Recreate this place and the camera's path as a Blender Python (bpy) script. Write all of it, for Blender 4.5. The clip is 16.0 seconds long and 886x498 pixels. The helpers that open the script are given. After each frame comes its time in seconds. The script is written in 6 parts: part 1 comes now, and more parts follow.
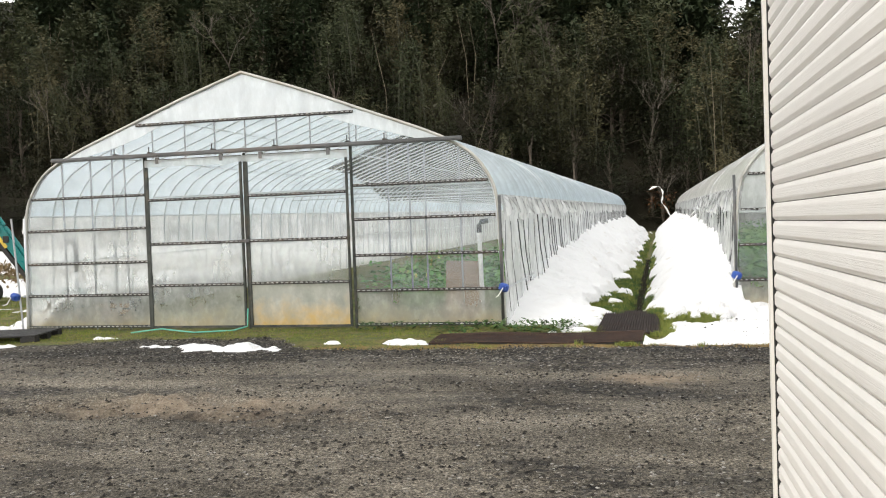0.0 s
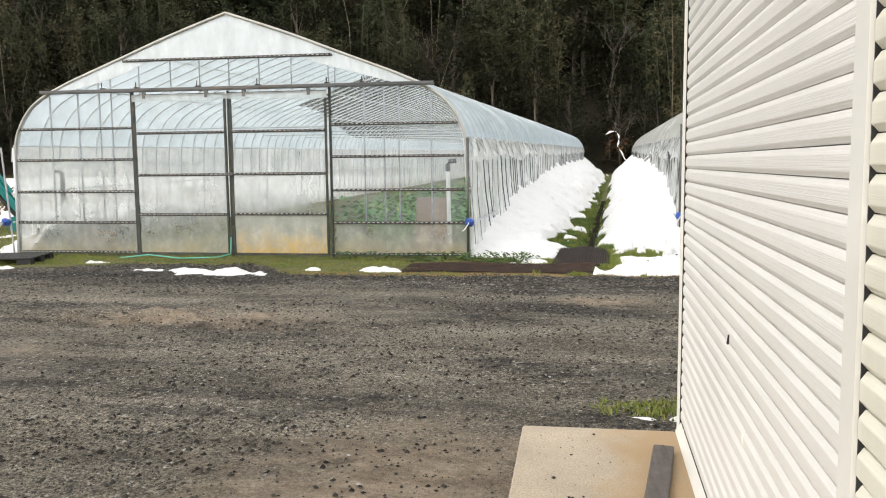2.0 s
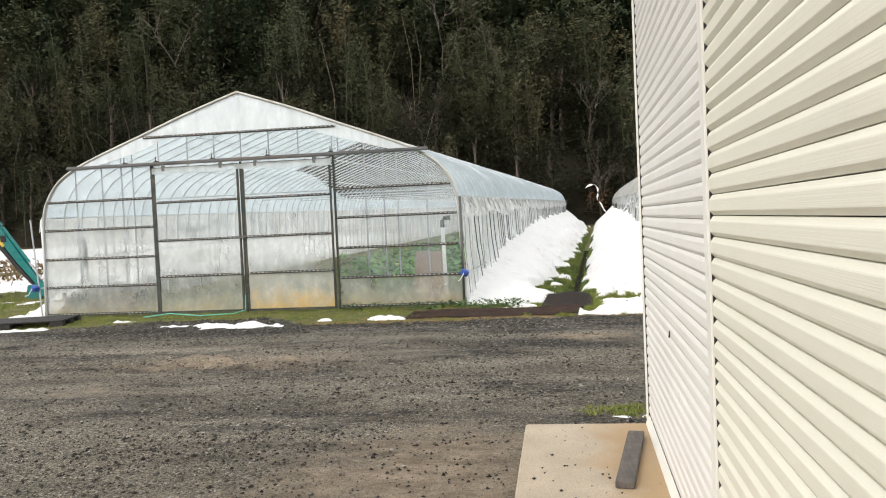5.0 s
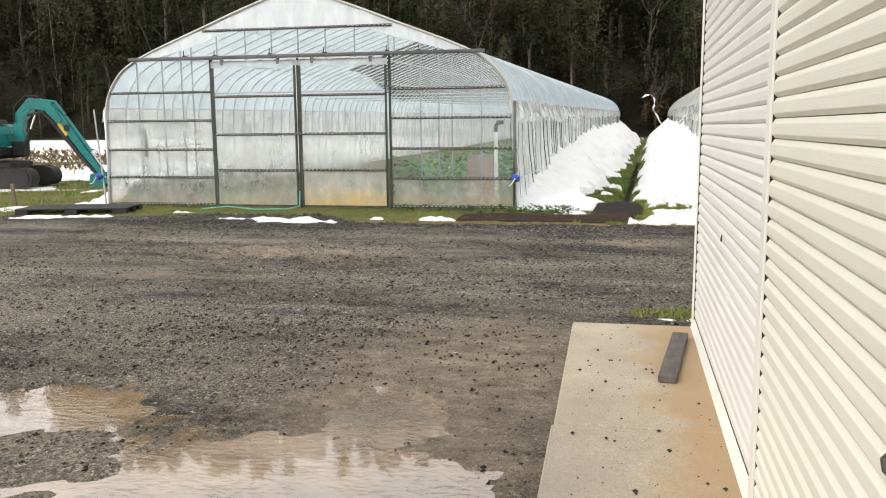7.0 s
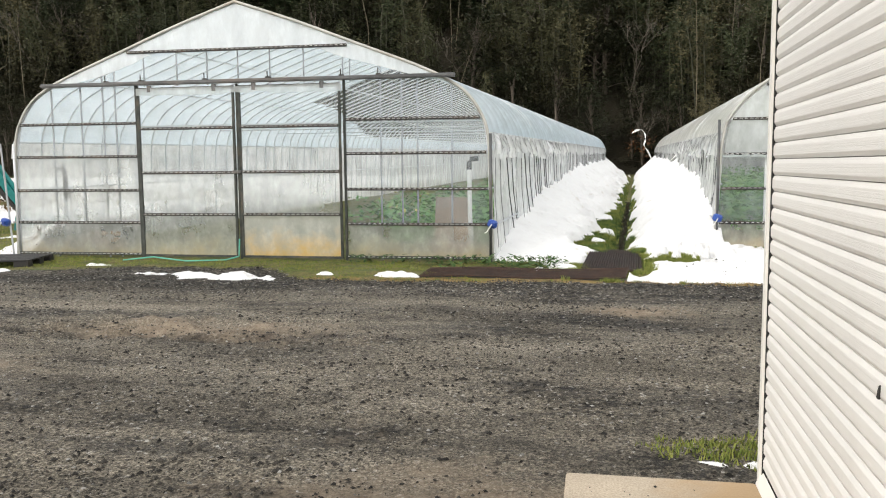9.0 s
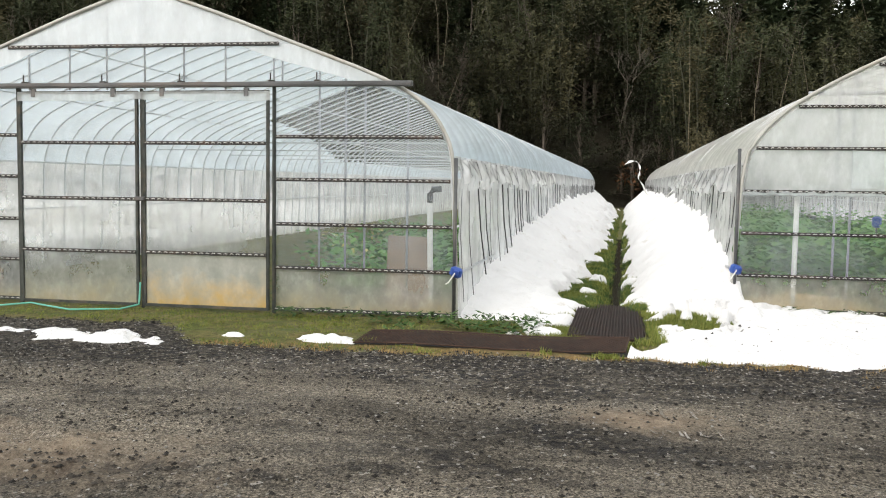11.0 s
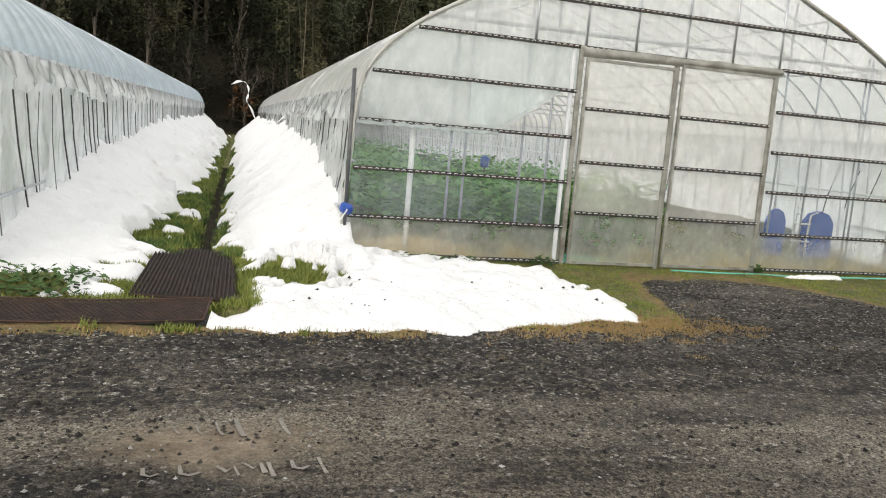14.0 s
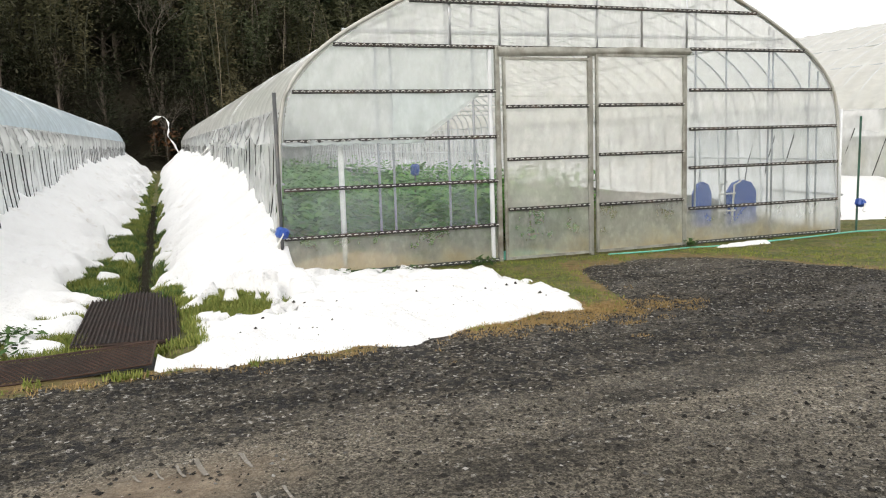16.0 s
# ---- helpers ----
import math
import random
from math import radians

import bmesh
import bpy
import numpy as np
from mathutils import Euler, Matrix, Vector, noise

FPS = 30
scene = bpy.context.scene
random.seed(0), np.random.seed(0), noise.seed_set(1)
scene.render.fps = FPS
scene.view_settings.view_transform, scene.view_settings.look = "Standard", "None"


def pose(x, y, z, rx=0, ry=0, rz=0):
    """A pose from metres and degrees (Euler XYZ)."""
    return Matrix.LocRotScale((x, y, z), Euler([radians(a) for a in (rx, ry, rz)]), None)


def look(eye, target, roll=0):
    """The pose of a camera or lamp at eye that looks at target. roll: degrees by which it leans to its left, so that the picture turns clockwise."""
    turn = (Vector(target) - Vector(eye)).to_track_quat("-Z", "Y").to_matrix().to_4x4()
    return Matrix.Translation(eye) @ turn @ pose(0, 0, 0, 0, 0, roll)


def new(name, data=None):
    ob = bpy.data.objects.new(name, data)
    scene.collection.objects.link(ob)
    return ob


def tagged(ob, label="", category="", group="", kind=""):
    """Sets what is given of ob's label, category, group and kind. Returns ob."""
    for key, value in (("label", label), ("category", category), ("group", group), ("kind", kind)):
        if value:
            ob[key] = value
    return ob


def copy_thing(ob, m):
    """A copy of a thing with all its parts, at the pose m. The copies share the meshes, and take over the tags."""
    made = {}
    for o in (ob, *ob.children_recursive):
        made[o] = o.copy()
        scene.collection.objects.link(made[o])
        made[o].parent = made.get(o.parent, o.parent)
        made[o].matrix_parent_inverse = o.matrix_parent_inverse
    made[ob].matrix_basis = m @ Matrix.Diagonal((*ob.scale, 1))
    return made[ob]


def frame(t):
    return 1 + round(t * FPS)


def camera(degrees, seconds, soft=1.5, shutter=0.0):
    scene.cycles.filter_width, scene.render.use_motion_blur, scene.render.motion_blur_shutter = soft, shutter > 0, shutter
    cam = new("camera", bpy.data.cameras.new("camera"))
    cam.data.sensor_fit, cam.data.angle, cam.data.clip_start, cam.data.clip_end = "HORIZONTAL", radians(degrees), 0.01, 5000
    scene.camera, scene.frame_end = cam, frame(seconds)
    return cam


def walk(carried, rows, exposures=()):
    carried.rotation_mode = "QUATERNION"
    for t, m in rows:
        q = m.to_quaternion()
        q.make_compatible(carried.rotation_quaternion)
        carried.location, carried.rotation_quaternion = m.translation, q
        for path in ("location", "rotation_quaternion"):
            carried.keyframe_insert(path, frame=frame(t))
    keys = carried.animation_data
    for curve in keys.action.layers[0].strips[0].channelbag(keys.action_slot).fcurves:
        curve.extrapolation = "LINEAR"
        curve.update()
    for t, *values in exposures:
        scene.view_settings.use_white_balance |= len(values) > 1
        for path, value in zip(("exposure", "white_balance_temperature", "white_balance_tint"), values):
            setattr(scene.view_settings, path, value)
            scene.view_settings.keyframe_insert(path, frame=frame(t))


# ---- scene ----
cam = camera(57.0, 16.0, 1.1)
PATH = [
    (0, (-0.548, 0.034, 1.361), (-0.966, 1.99, 1.306), -2.0),
    (0.5, (-0.506, -0.173, 1.376), (-0.793, 1.804, 1.278), -1.2),
    (1, (-0.541, -0.478, 1.373), (-0.871, 1.486, 1.185), -1.5),
    (1.5, (-0.565, -0.761, 1.377), (-0.926, 1.194, 1.158), -1.9),
    (2, (-0.531, -0.964, 1.377), (-0.849, 1.0, 1.169), -0.6),
    (2.5, (-0.518, -1.116, 1.397), (-0.83, 0.856, 1.269), 0.1),
    (3, (-0.542, -1.322, 1.37), (-0.812, 0.659, 1.304), -0.7),
    (3.5, (-0.523, -1.551, 1.365), (-0.764, 0.433, 1.291), 0.2),
    (5.8, (-0.544, -2.429, 1.382), (-0.841, -0.453, 1.311), -3.7),
    (6, (-0.575, -2.504, 1.359), (-0.898, -0.532, 1.267), -2.7),
    (6.5, (-0.556, -2.596, 1.349), (-0.921, -0.64, 1.144), -0.2),
    (7, (-0.57, -2.305, 1.335), (-0.965, -0.367, 1.041), -0.5),
    (7.5, (-0.656, -1.886, 1.306), (-1.01, 0.058, 0.997), -0.8),
    (8, (-0.697, -1.431, 1.302), (-1.013, 0.522, 1.009), -1.3),
    (8.5, (-0.696, -0.938, 1.315), (-1.05, 1.014, 1.066), -1.3),
    (8.7, (-0.686, -0.657, 1.32), (-1.043, 1.299, 1.099), -0.8),
    (10.8, (-0.719, 1.91, 1.386), (-1.088, 3.868, 1.216), 0.1),
    (11, (-0.729, 2.125, 1.374), (-1.06, 4.093, 1.237), 0.9),
    (11.5, (-0.76, 2.679, 1.406), (-1.02, 4.662, 1.377), 1.0),
    (12, (-0.737, 3.182, 1.434), (-0.837, 5.179, 1.477), 0.7),
    (12.5, (-0.598, 3.573, 1.382), (-0.608, 5.573, 1.353), 3.7),
    (13, (-0.544, 3.83, 1.339), (-0.353, 5.817, 1.205), 6.6),
    (13.5, (-0.45, 3.867, 1.327), (-0.008, 5.806, 1.111), 6.5),
    (14, (-0.427, 3.902, 1.301), (0.166, 5.793, 1.038), 4.8),
    (14.5, (-0.453, 3.884, 1.309), (0.167, 5.764, 1.027), 4.1),
    (15, (-0.484, 3.879, 1.32), (0.084, 5.777, 1.048), 1.8),
    (15.5, (-0.451, 3.862, 1.326), (0.189, 5.743, 1.093), -1.0),
    (16, (-0.428, 3.842, 1.326), (0.299, 5.689, 1.084), -1.8),
]
walk(cam, [(t, look(eye, target, roll)) for t, eye, target, roll in PATH],
     [(0, 0.46), (1, 0.5), (3.7, 0.5), (8.7, 0.48), (11, 0.4), (12, 0.18), (12.5, 0.1), (13, 0.06), (13.5, 0.12), (14, 0.28), (16, 0.36)])

# ---- world, sun ----
world = bpy.data.worlds.new("overcast_sky")
scene.world = world
world.use_nodes = True
wn, wl = world.node_tree.nodes, world.node_tree.links
sky = wn.new("ShaderNodeTexSky")
sky.sky_type, sky.sun_disc = "NISHITA", False
sky.sun_elevation, sky.sun_rotation, sky.dust_density, sky.air_density = radians(29), radians(215), 4.0, 1.0
cloud = wn.new("ShaderNodeMix")
cloud.data_type = "RGBA"
cloud.inputs[0].default_value = 0.8
cloud.inputs[7].default_value = (10.9, 10.7, 10.3, 1)
wl.new(sky.outputs[0], cloud.inputs[6])
wl.new(cloud.outputs[2], wn["Background"].inputs[0])
wn["Background"].inputs[1].default_value = 0.12
sun = new("sun", bpy.data.lights.new("sun", "SUN"))
sun.data.energy, sun.data.angle, sun.data.color = 1.0, radians(30), (1.0, 0.96, 0.9)
sun.matrix_world = look((0, 0, 20), (7.0, 10.0, 13.2))


# ---- geometry helpers ----
class Geo:
    """Collects corners and faces of one mesh."""

    def __init__(self):
        self.v, self.f = [], []

    def add(self, verts, faces):
        n = len(self.v)
        self.v += [tuple(p) for p in verts]
        self.f += [tuple(n + i for i in f) for f in faces]
        return self

    def box(self, x0, x1, y0, y1, z0, z1, m=None, b=0.0):
        """A box with its long edges chamfered by b."""
        pts, faces = [], []
        ring = [(x0 + b, y0), (x1 - b, y0), (x1, y0 + b), (x1, y1 - b), (x1 - b, y1), (x0 + b, y1), (x0, y1 - b), (x0, y0 + b)] if b else [(x0, y0), (x1, y0), (x1, y1), (x0, y1)]
        cx, cy, n = (x0 + x1) / 2, (y0 + y1) / 2, len(ring)
        levels = [(z0, b), (z0 + b, 0), (z1 - b, 0), (z1, b)] if b else [(z0, 0), (z1, 0)]
        for z, inset in levels:
            for x, y in ring:
                pts.append((x - math.copysign(min(inset, abs(x - cx)), x - cx), y - math.copysign(min(inset, abs(y - cy)), y - cy), z))
        for k in range(len(levels) - 1):
            for i in range(n):
                j = (i + 1) % n
                faces.append((k * n + i, k * n + j, (k + 1) * n + j, (k + 1) * n + i))
        faces += [tuple(range(n))[::-1], tuple(range((len(levels) - 1) * n, len(levels) * n))]
        if m is not None:
            pts = [m @ Vector(p) for p in pts]
        return self.add(pts, faces)

    def tube(self, path, r, sides=6, cap=True):
        """A round bar along a path; r is one radius or one for each point."""
        path = [Vector(p) for p in path]
        n, pts, faces = len(path), [], []
        radii = r if hasattr(r, "__len__") else [r] * n
        for i, p in enumerate(path):
            d = (path[min(i + 1, n - 1)] - path[max(i - 1, 0)]).normalized()
            a = d.cross(Vector((0.13, 0.29, 0.95)) if abs(d.z) < 0.9 else Vector((0.95, 0.3, 0.1))).normalized()
            c = d.cross(a)
            for k in range(sides):
                w = 2 * math.pi * k / sides
                pts.append(p + radii[i] * (math.cos(w) * a + math.sin(w) * c))
        for i in range(n - 1):
            for k in range(sides):
                q = (k + 1) % sides
                faces.append((i * sides + k, i * sides + q, (i + 1) * sides + q, (i + 1) * sides + k))
        if cap:
            faces += [tuple(range(sides))[::-1], tuple(range((n - 1) * sides, n * sides))]
        return self.add(pts, faces)

    def grid(self, nu, nv, at):
        """A sheet of nu x nv cells; at(u, v) gives the place for u, v in 0..1."""
        pts = [at(i / nu, j / nv) for j in range(nv + 1) for i in range(nu + 1)]
        w = nu + 1
        return self.add(pts, [(j * w + i, j * w + i + 1, (j + 1) * w + i + 1, (j + 1) * w + i) for j in range(nv) for i in range(nu)])

    def mesh(self, name, material, smooth=False):
        me = bpy.data.meshes.new(name)
        me.from_pydata(self.v, [], self.f)
        if material:
            me.materials.append(material)
        if smooth:
            me.shade_smooth()
        return me


def part(name, geo, material, parent=None, label="", smooth=False):
    """Links a Geo (or a ready mesh) as one object, under a thing or a part where one is given."""
    me = geo.mesh(name, material, smooth) if isinstance(geo, Geo) else geo
    ob = new(name, me)
    if parent is not None:
        ob.parent = parent
        ob.matrix_parent_inverse = parent.matrix_basis.inverted()
    if label:
        tagged(ob, label)
    return ob


def thing(name, place, label, category, group="", kind=""):
    ob = new(name)
    ob.empty_display_size = 0.2
    ob.matrix_basis = pose(*place)
    return tagged(ob, label, category, group, kind)


def blocks(x, y, seed=0.0, size=1.0):
    return noise.noise(Vector((x / size, y / size, seed)))


def step(a, b, x):
    t = min(1.0, max(0.0, (x - a) / (b - a)))
    return t * t * (3 - 2 * t)


def smooth_line(points, per=4):
    """Points on a soft curve through the given 2D points."""
    out = []
    for i in range(len(points) - 1):
        p = [Vector(points[max(0, min(len(points) - 1, i + k))]) for k in (-1, 0, 1, 2)]
        for k in range(per):
            t = k / per
            out.append(0.5 * (2 * p[1] + (p[2] - p[0]) * t + (2 * p[0] - 5 * p[1] + 4 * p[2] - p[3]) * t * t + (3 * p[1] - p[0] - 3 * p[2] + p[3]) * t ** 3))
    return out + [Vector(points[-1])]


# ---- materials ----
class Shade:
    """A small writer of node materials in object space."""

    def __init__(self, name, base=(0.5, 0.5, 0.5), rough=0.6, metal=0.0, spec=0.5):
        self.m = bpy.data.materials.new(name)
        self.m.use_nodes = True
        self.n, self.l = self.m.node_tree.nodes, self.m.node_tree.links
        self.p = self.n["Principled BSDF"]
        self.p.inputs["Base Color"].default_value = (*base, 1)
        self.p.inputs["Roughness"].default_value = rough
        self.p.inputs["Metallic"].default_value = metal
        self.p.inputs["Specular IOR Level"].default_value = spec
        self.geo = self.n.new("ShaderNodeNewGeometry")

    def where(self, scale=(1, 1, 1)):
        mp = self.n.new("ShaderNodeMapping")
        mp.inputs["Scale"].default_value = scale
        self.l.new(self.geo.outputs["Position"], mp.inputs[0])
        return mp.outputs[0]

    def noise(self, scale, detail=4, stretch=(1, 1, 1), rough=0.6):
        t = self.n.new("ShaderNodeTexNoise")
        t.inputs["Scale"].default_value, t.inputs["Detail"].default_value, t.inputs["Roughness"].default_value = scale, detail, rough
        self.l.new(self.where(stretch), t.inputs["Vector"])
        return t.outputs["Fac"]

    def cells(self, scale, out="Color", feature="F1", stretch=(1, 1, 1)):
        t = self.n.new("ShaderNodeTexVoronoi")
        t.feature = feature
        t.inputs["Scale"].default_value = scale
        self.l.new(self.where(stretch), t.inputs["Vector"])
        return t.outputs[out]

    def attr(self, name):
        a = self.n.new("ShaderNodeAttribute")
        a.attribute_name = name
        return a.outputs["Fac"]

    def random(self):
        return self.n.new("ShaderNodeObjectInfo").outputs["Random"]

    def island(self):
        return self.geo.outputs["Random Per Island"]

    def range(self, x, a, b, c=0.0, d=1.0):
        t = self.n.new("ShaderNodeMapRange")
        for i, v in ((1, a), (2, b), (3, c), (4, d)):
            t.inputs[i].default_value = v
        self.l.new(x, t.inputs[0])
        return t.outputs[0]

    def math(self, op, x, y):
        t = self.n.new("ShaderNodeMath")
        t.operation = op
        for i, v in enumerate((x, y)):
            if isinstance(v, (int, float)):
                t.inputs[i].default_value = v
            else:
                self.l.new(v, t.inputs[i])
        return t.outputs[0]

    def mix(self, f, a, b, kind="MIX"):
        t = self.n.new("ShaderNodeMix")
        t.data_type, t.blend_type = "RGBA", kind
        for i, v in ((0, f), (6, a), (7, b)):
            if isinstance(v, (int, float)):
                t.inputs[i].default_value = v
            elif isinstance(v, tuple):
                t.inputs[i].default_value = (*v, 1)
            else:
                self.l.new(v, t.inputs[i])
        return t.outputs[2]

    def set(self, name, out):
        self.l.new(out, self.p.inputs[name])
        return self

    def bump(self, height, strength=0.4, dist=0.01):
        b = self.n.new("ShaderNodeBump")
        b.inputs["Strength"].default_value, b.inputs["Distance"].default_value = strength, dist
        self.l.new(height, b.inputs["Height"])
        self.l.new(b.outputs[0], self.p.inputs["Normal"])
        return self


def plain(name, a, b, rough=0.5, metal=0.0, scale=6.0, stretch=(1, 1, 1), bump=0.15, dirt=None):
    """Two tones of one surface, with grain and, where given, stains."""
    s = Shade(name, a, rough, metal)
    c = s.mix(s.range(s.noise(scale, 5, stretch), 0.35, 0.68), a, b)
    if dirt:
        c = s.mix(s.range(s.noise(scale * 0.45, 6, stretch, 0.7), 0.52, 0.72, 0, 0.8), c, dirt)
    s.set("Base Color", c)
    s.set("Roughness", s.range(s.noise(scale * 3), 0.3, 0.7, max(0.05, rough - 0.12), min(1, rough + 0.12)))
    if bump:
        s.bump(s.noise(scale * 9, 4, stretch), bump, 0.004)
    return s.m


def film(name, clear, white=(0.86, 0.88, 0.9), streak=(1, 1, 1), dirt=None, low=None, milk=0.5, spread=0.25, gloss=0.12, shine=0.04, fleck=0.16):
    """Greenhouse film: part clear, part milky, with streaks of dust and a gloss."""
    s = Shade(name, white, 0.3)
    tr = s.n.new("ShaderNodeBsdfTransparent")
    tr.inputs[0].default_value = (0.93, 0.95, 0.95, 1)
    df, tl, gl = s.n.new("ShaderNodeBsdfDiffuse"), s.n.new("ShaderNodeBsdfTranslucent"), s.n.new("ShaderNodeBsdfGlossy")
    colour = s.mix(s.range(s.noise(3.0, 6, streak), 0.35, 0.75), white, tuple(0.88 * c for c in white))
    veil = s.range(s.noise(2.2, 6, streak, 0.65), 0.3, 0.72, clear + spread * 0.5, clear - spread * 0.5)
    fine = s.range(s.noise(9.0, 5, streak), 0.5, 0.8, 0.0, -fleck)
    veil = s.math("ADD", veil, fine)
    if dirt:
        z = s.n.new("ShaderNodeSeparateXYZ")
        s.l.new(s.geo.outputs["Position"], z.inputs[0])
        height = s.math("ADD", z.outputs[2], s.range(s.noise(2.6, 6), 0.2, 0.8, -low * 0.7, low * 0.7))
        cake = s.range(height, low * 1.25, low * 0.2)
        colour = s.mix(cake, colour, dirt)
        veil = s.math("SUBTRACT", veil, s.math("MULTIPLY", cake, 0.42))
    s.l.new(colour, df.inputs[0])
    s.l.new(colour, tl.inputs[0])
    gl.inputs["Roughness"].default_value = 0.16
    bump = s.n.new("ShaderNodeBump")
    bump.inputs["Strength"].default_value, bump.inputs["Distance"].default_value = 0.35, 0.03
    s.l.new(s.noise(5.0, 4, streak), bump.inputs["Height"])
    s.l.new(bump.outputs[0], gl.inputs["Normal"])
    body, coat, out = (s.n.new("ShaderNodeMixShader") for _ in range(3))
    body.inputs[0].default_value = milk
    s.l.new(df.outputs[0], body.inputs[1]), s.l.new(tl.outputs[0], body.inputs[2])
    s.l.new(veil, coat.inputs[0])
    s.l.new(body.outputs[0], coat.inputs[1]), s.l.new(tr.outputs[0], coat.inputs[2])
    fr = s.n.new("ShaderNodeLayerWeight")
    fr.inputs[0].default_value = 0.5
    s.l.new(s.math("ADD", s.math("MULTIPLY", s.math("POWER", fr.outputs[1], 4.0), gloss * 3), shine), out.inputs[0])
    s.l.new(coat.outputs[0], out.inputs[1]), s.l.new(gl.outputs[0], out.inputs[2])
    s.l.new(out.outputs[0], s.n["Material Output"].inputs[0])
    return s.m


M_ROOF = film("roof_film", 0.1, (0.82, 0.92, 1.0), (1.0, 0.35, 1.0), milk=0.58, spread=0.16, gloss=0.1, shine=0.07)
M_WARM = film("warm_roof_film", 0.14, (0.99, 0.98, 0.95), (1.0, 0.35, 1.0), milk=0.64, spread=0.2, gloss=0.12, shine=0.08)
M_CLEAR = film("clearer_roof_film", 0.9, (0.8, 0.9, 1.0), (1.0, 0.35, 1.0), milk=0.6, spread=0.08, gloss=0.12, shine=0.03, fleck=0.04)
M_GABLE = film("gable_film", 0.86, (0.8, 0.9, 1.0), (0.6, 1, 0.4), milk=0.45, spread=0.22, fleck=0.1)
M_HIGH = film("upper_gable_film", 0.58, (0.97, 0.985, 0.99), (1.2, 1, 0.5), milk=0.5, spread=0.34)
# whiter film: the brightness of the lit far wall put into the middle panes
M_BRIGHT = film("brightened_gable_film", 0.72, (0.93, 0.97, 0.98), (0.7, 1, 0.45), milk=0.5, spread=0.3, fleck=0.1)
M_DOOR = film("milky_door_film", 0.58, (1.0, 0.975, 0.93), (0.7, 1, 0.5), milk=0.5, spread=0.3)
M_TOP = film("top_gable_film", 0.22, (0.92, 0.965, 1.0), (1.2, 1, 0.5), milk=0.42, spread=0.3)
M_FLAP = film("eave_flap_film", 0.12, (0.97, 0.97, 0.97), (1, 0.8, 0.4), milk=0.6, spread=0.3, gloss=0.25, shine=0.12, fleck=0.06)
M_SIDE = film("side_film", 0.27, (0.98, 0.985, 0.99), (1, 0.8, 0.4), milk=0.66, spread=0.5, gloss=0.16, shine=0.08, fleck=0.06)
M_BASE = film("stained_film", 0.68, (0.84, 0.86, 0.82), (1.2, 1, 0.8), dirt=(0.58, 0.51, 0.36), low=0.27)
M_OCHRE = film("ochre_stained_film", 0.46, (0.88, 0.88, 0.82), (1.2, 1, 0.8), dirt=(0.74, 0.52, 0.22), low=0.36)
M_TORN = film("loose_film", 0.5, (0.9, 0.96, 0.98), (1, 1, 0.5), milk=0.6, spread=0.4)
M_PIPE = plain("galvanised_pipe", (0.55, 0.57, 0.6), (0.42, 0.44, 0.47), 0.42, 0.7, 5, dirt=(0.32, 0.27, 0.22))
M_PALE = plain("dull_pipe", (0.72, 0.74, 0.76), (0.6, 0.62, 0.65), 0.5, 0.15, 5)
M_DULL = plain("dull_grey_post", (0.4, 0.42, 0.45), (0.3, 0.31, 0.33), 0.55, 0.2, 5)
M_DARK = plain("dark_channel", (0.018, 0.018, 0.018), (0.045, 0.042, 0.038), 0.7, 0.1, 9, dirt=(0.1, 0.06, 0.035))
M_RAIL = plain("weathered_steel_rail", (0.13, 0.135, 0.14), (0.07, 0.073, 0.075), 0.5, 0.5, 4, (0.3, 1, 1), dirt=(0.17, 0.13, 0.1))
M_POST = plain("weathered_door_frame", (0.055, 0.062, 0.056), (0.022, 0.026, 0.023), 0.7, 0.1, 9, dirt=(0.12, 0.1, 0.07))
M_RUST = plain("pale_rusty_frame", (0.36, 0.36, 0.32), (0.19, 0.19, 0.165), 0.65, 0.2, 5, dirt=(0.09, 0.062, 0.04))
M_WRAP = plain("stained_film_wrap", (0.5, 0.5, 0.47), (0.36, 0.36, 0.33), 0.5, 0.1, 3, dirt=(0.3, 0.24, 0.17))
M_SPRING = plain("white_spring_wire", (0.8, 0.8, 0.78), (0.62, 0.62, 0.6), 0.4, 0.0, 20)
M_STRAP = plain("black_strap", (0.02, 0.02, 0.022), (0.05, 0.05, 0.05), 0.6, 0.0, 20)
M_BLUE = plain("blue_plastic", (0.02, 0.06, 0.3), (0.03, 0.09, 0.36), 0.4, 0.0, 9)
M_CHALK = plain("pale_wire", (0.75, 0.75, 0.73), (0.62, 0.62, 0.6), 0.5, 0.1, 9)
def paint(name, a, b, grain=0.25):
    """Baked paint on sheet metal, with drawn grain, faint runs of dust and dull spots."""
    s = Shade(name, a, 0.4)
    c = s.mix(s.range(s.noise(0.7, 3), 0.35, 0.65), a, b)
    c = s.mix(s.range(s.noise(5.0, 6, (1, 1, 0.15), 0.7), 0.55, 0.8, 0, 0.3), c, tuple(0.82 * x for x in b))
    c = s.mix(s.range(s.noise(60, 3), 0.66, 0.8, 0, 0.25), c, tuple(0.6 * x for x in b))
    s.set("Base Color", c)
    s.set("Roughness", s.range(s.noise(2.5, 5), 0.3, 0.7, 0.3, 0.52))
    return s.bump(s.noise(22, 4, (1, 0.06, 14)), grain, 0.003).m


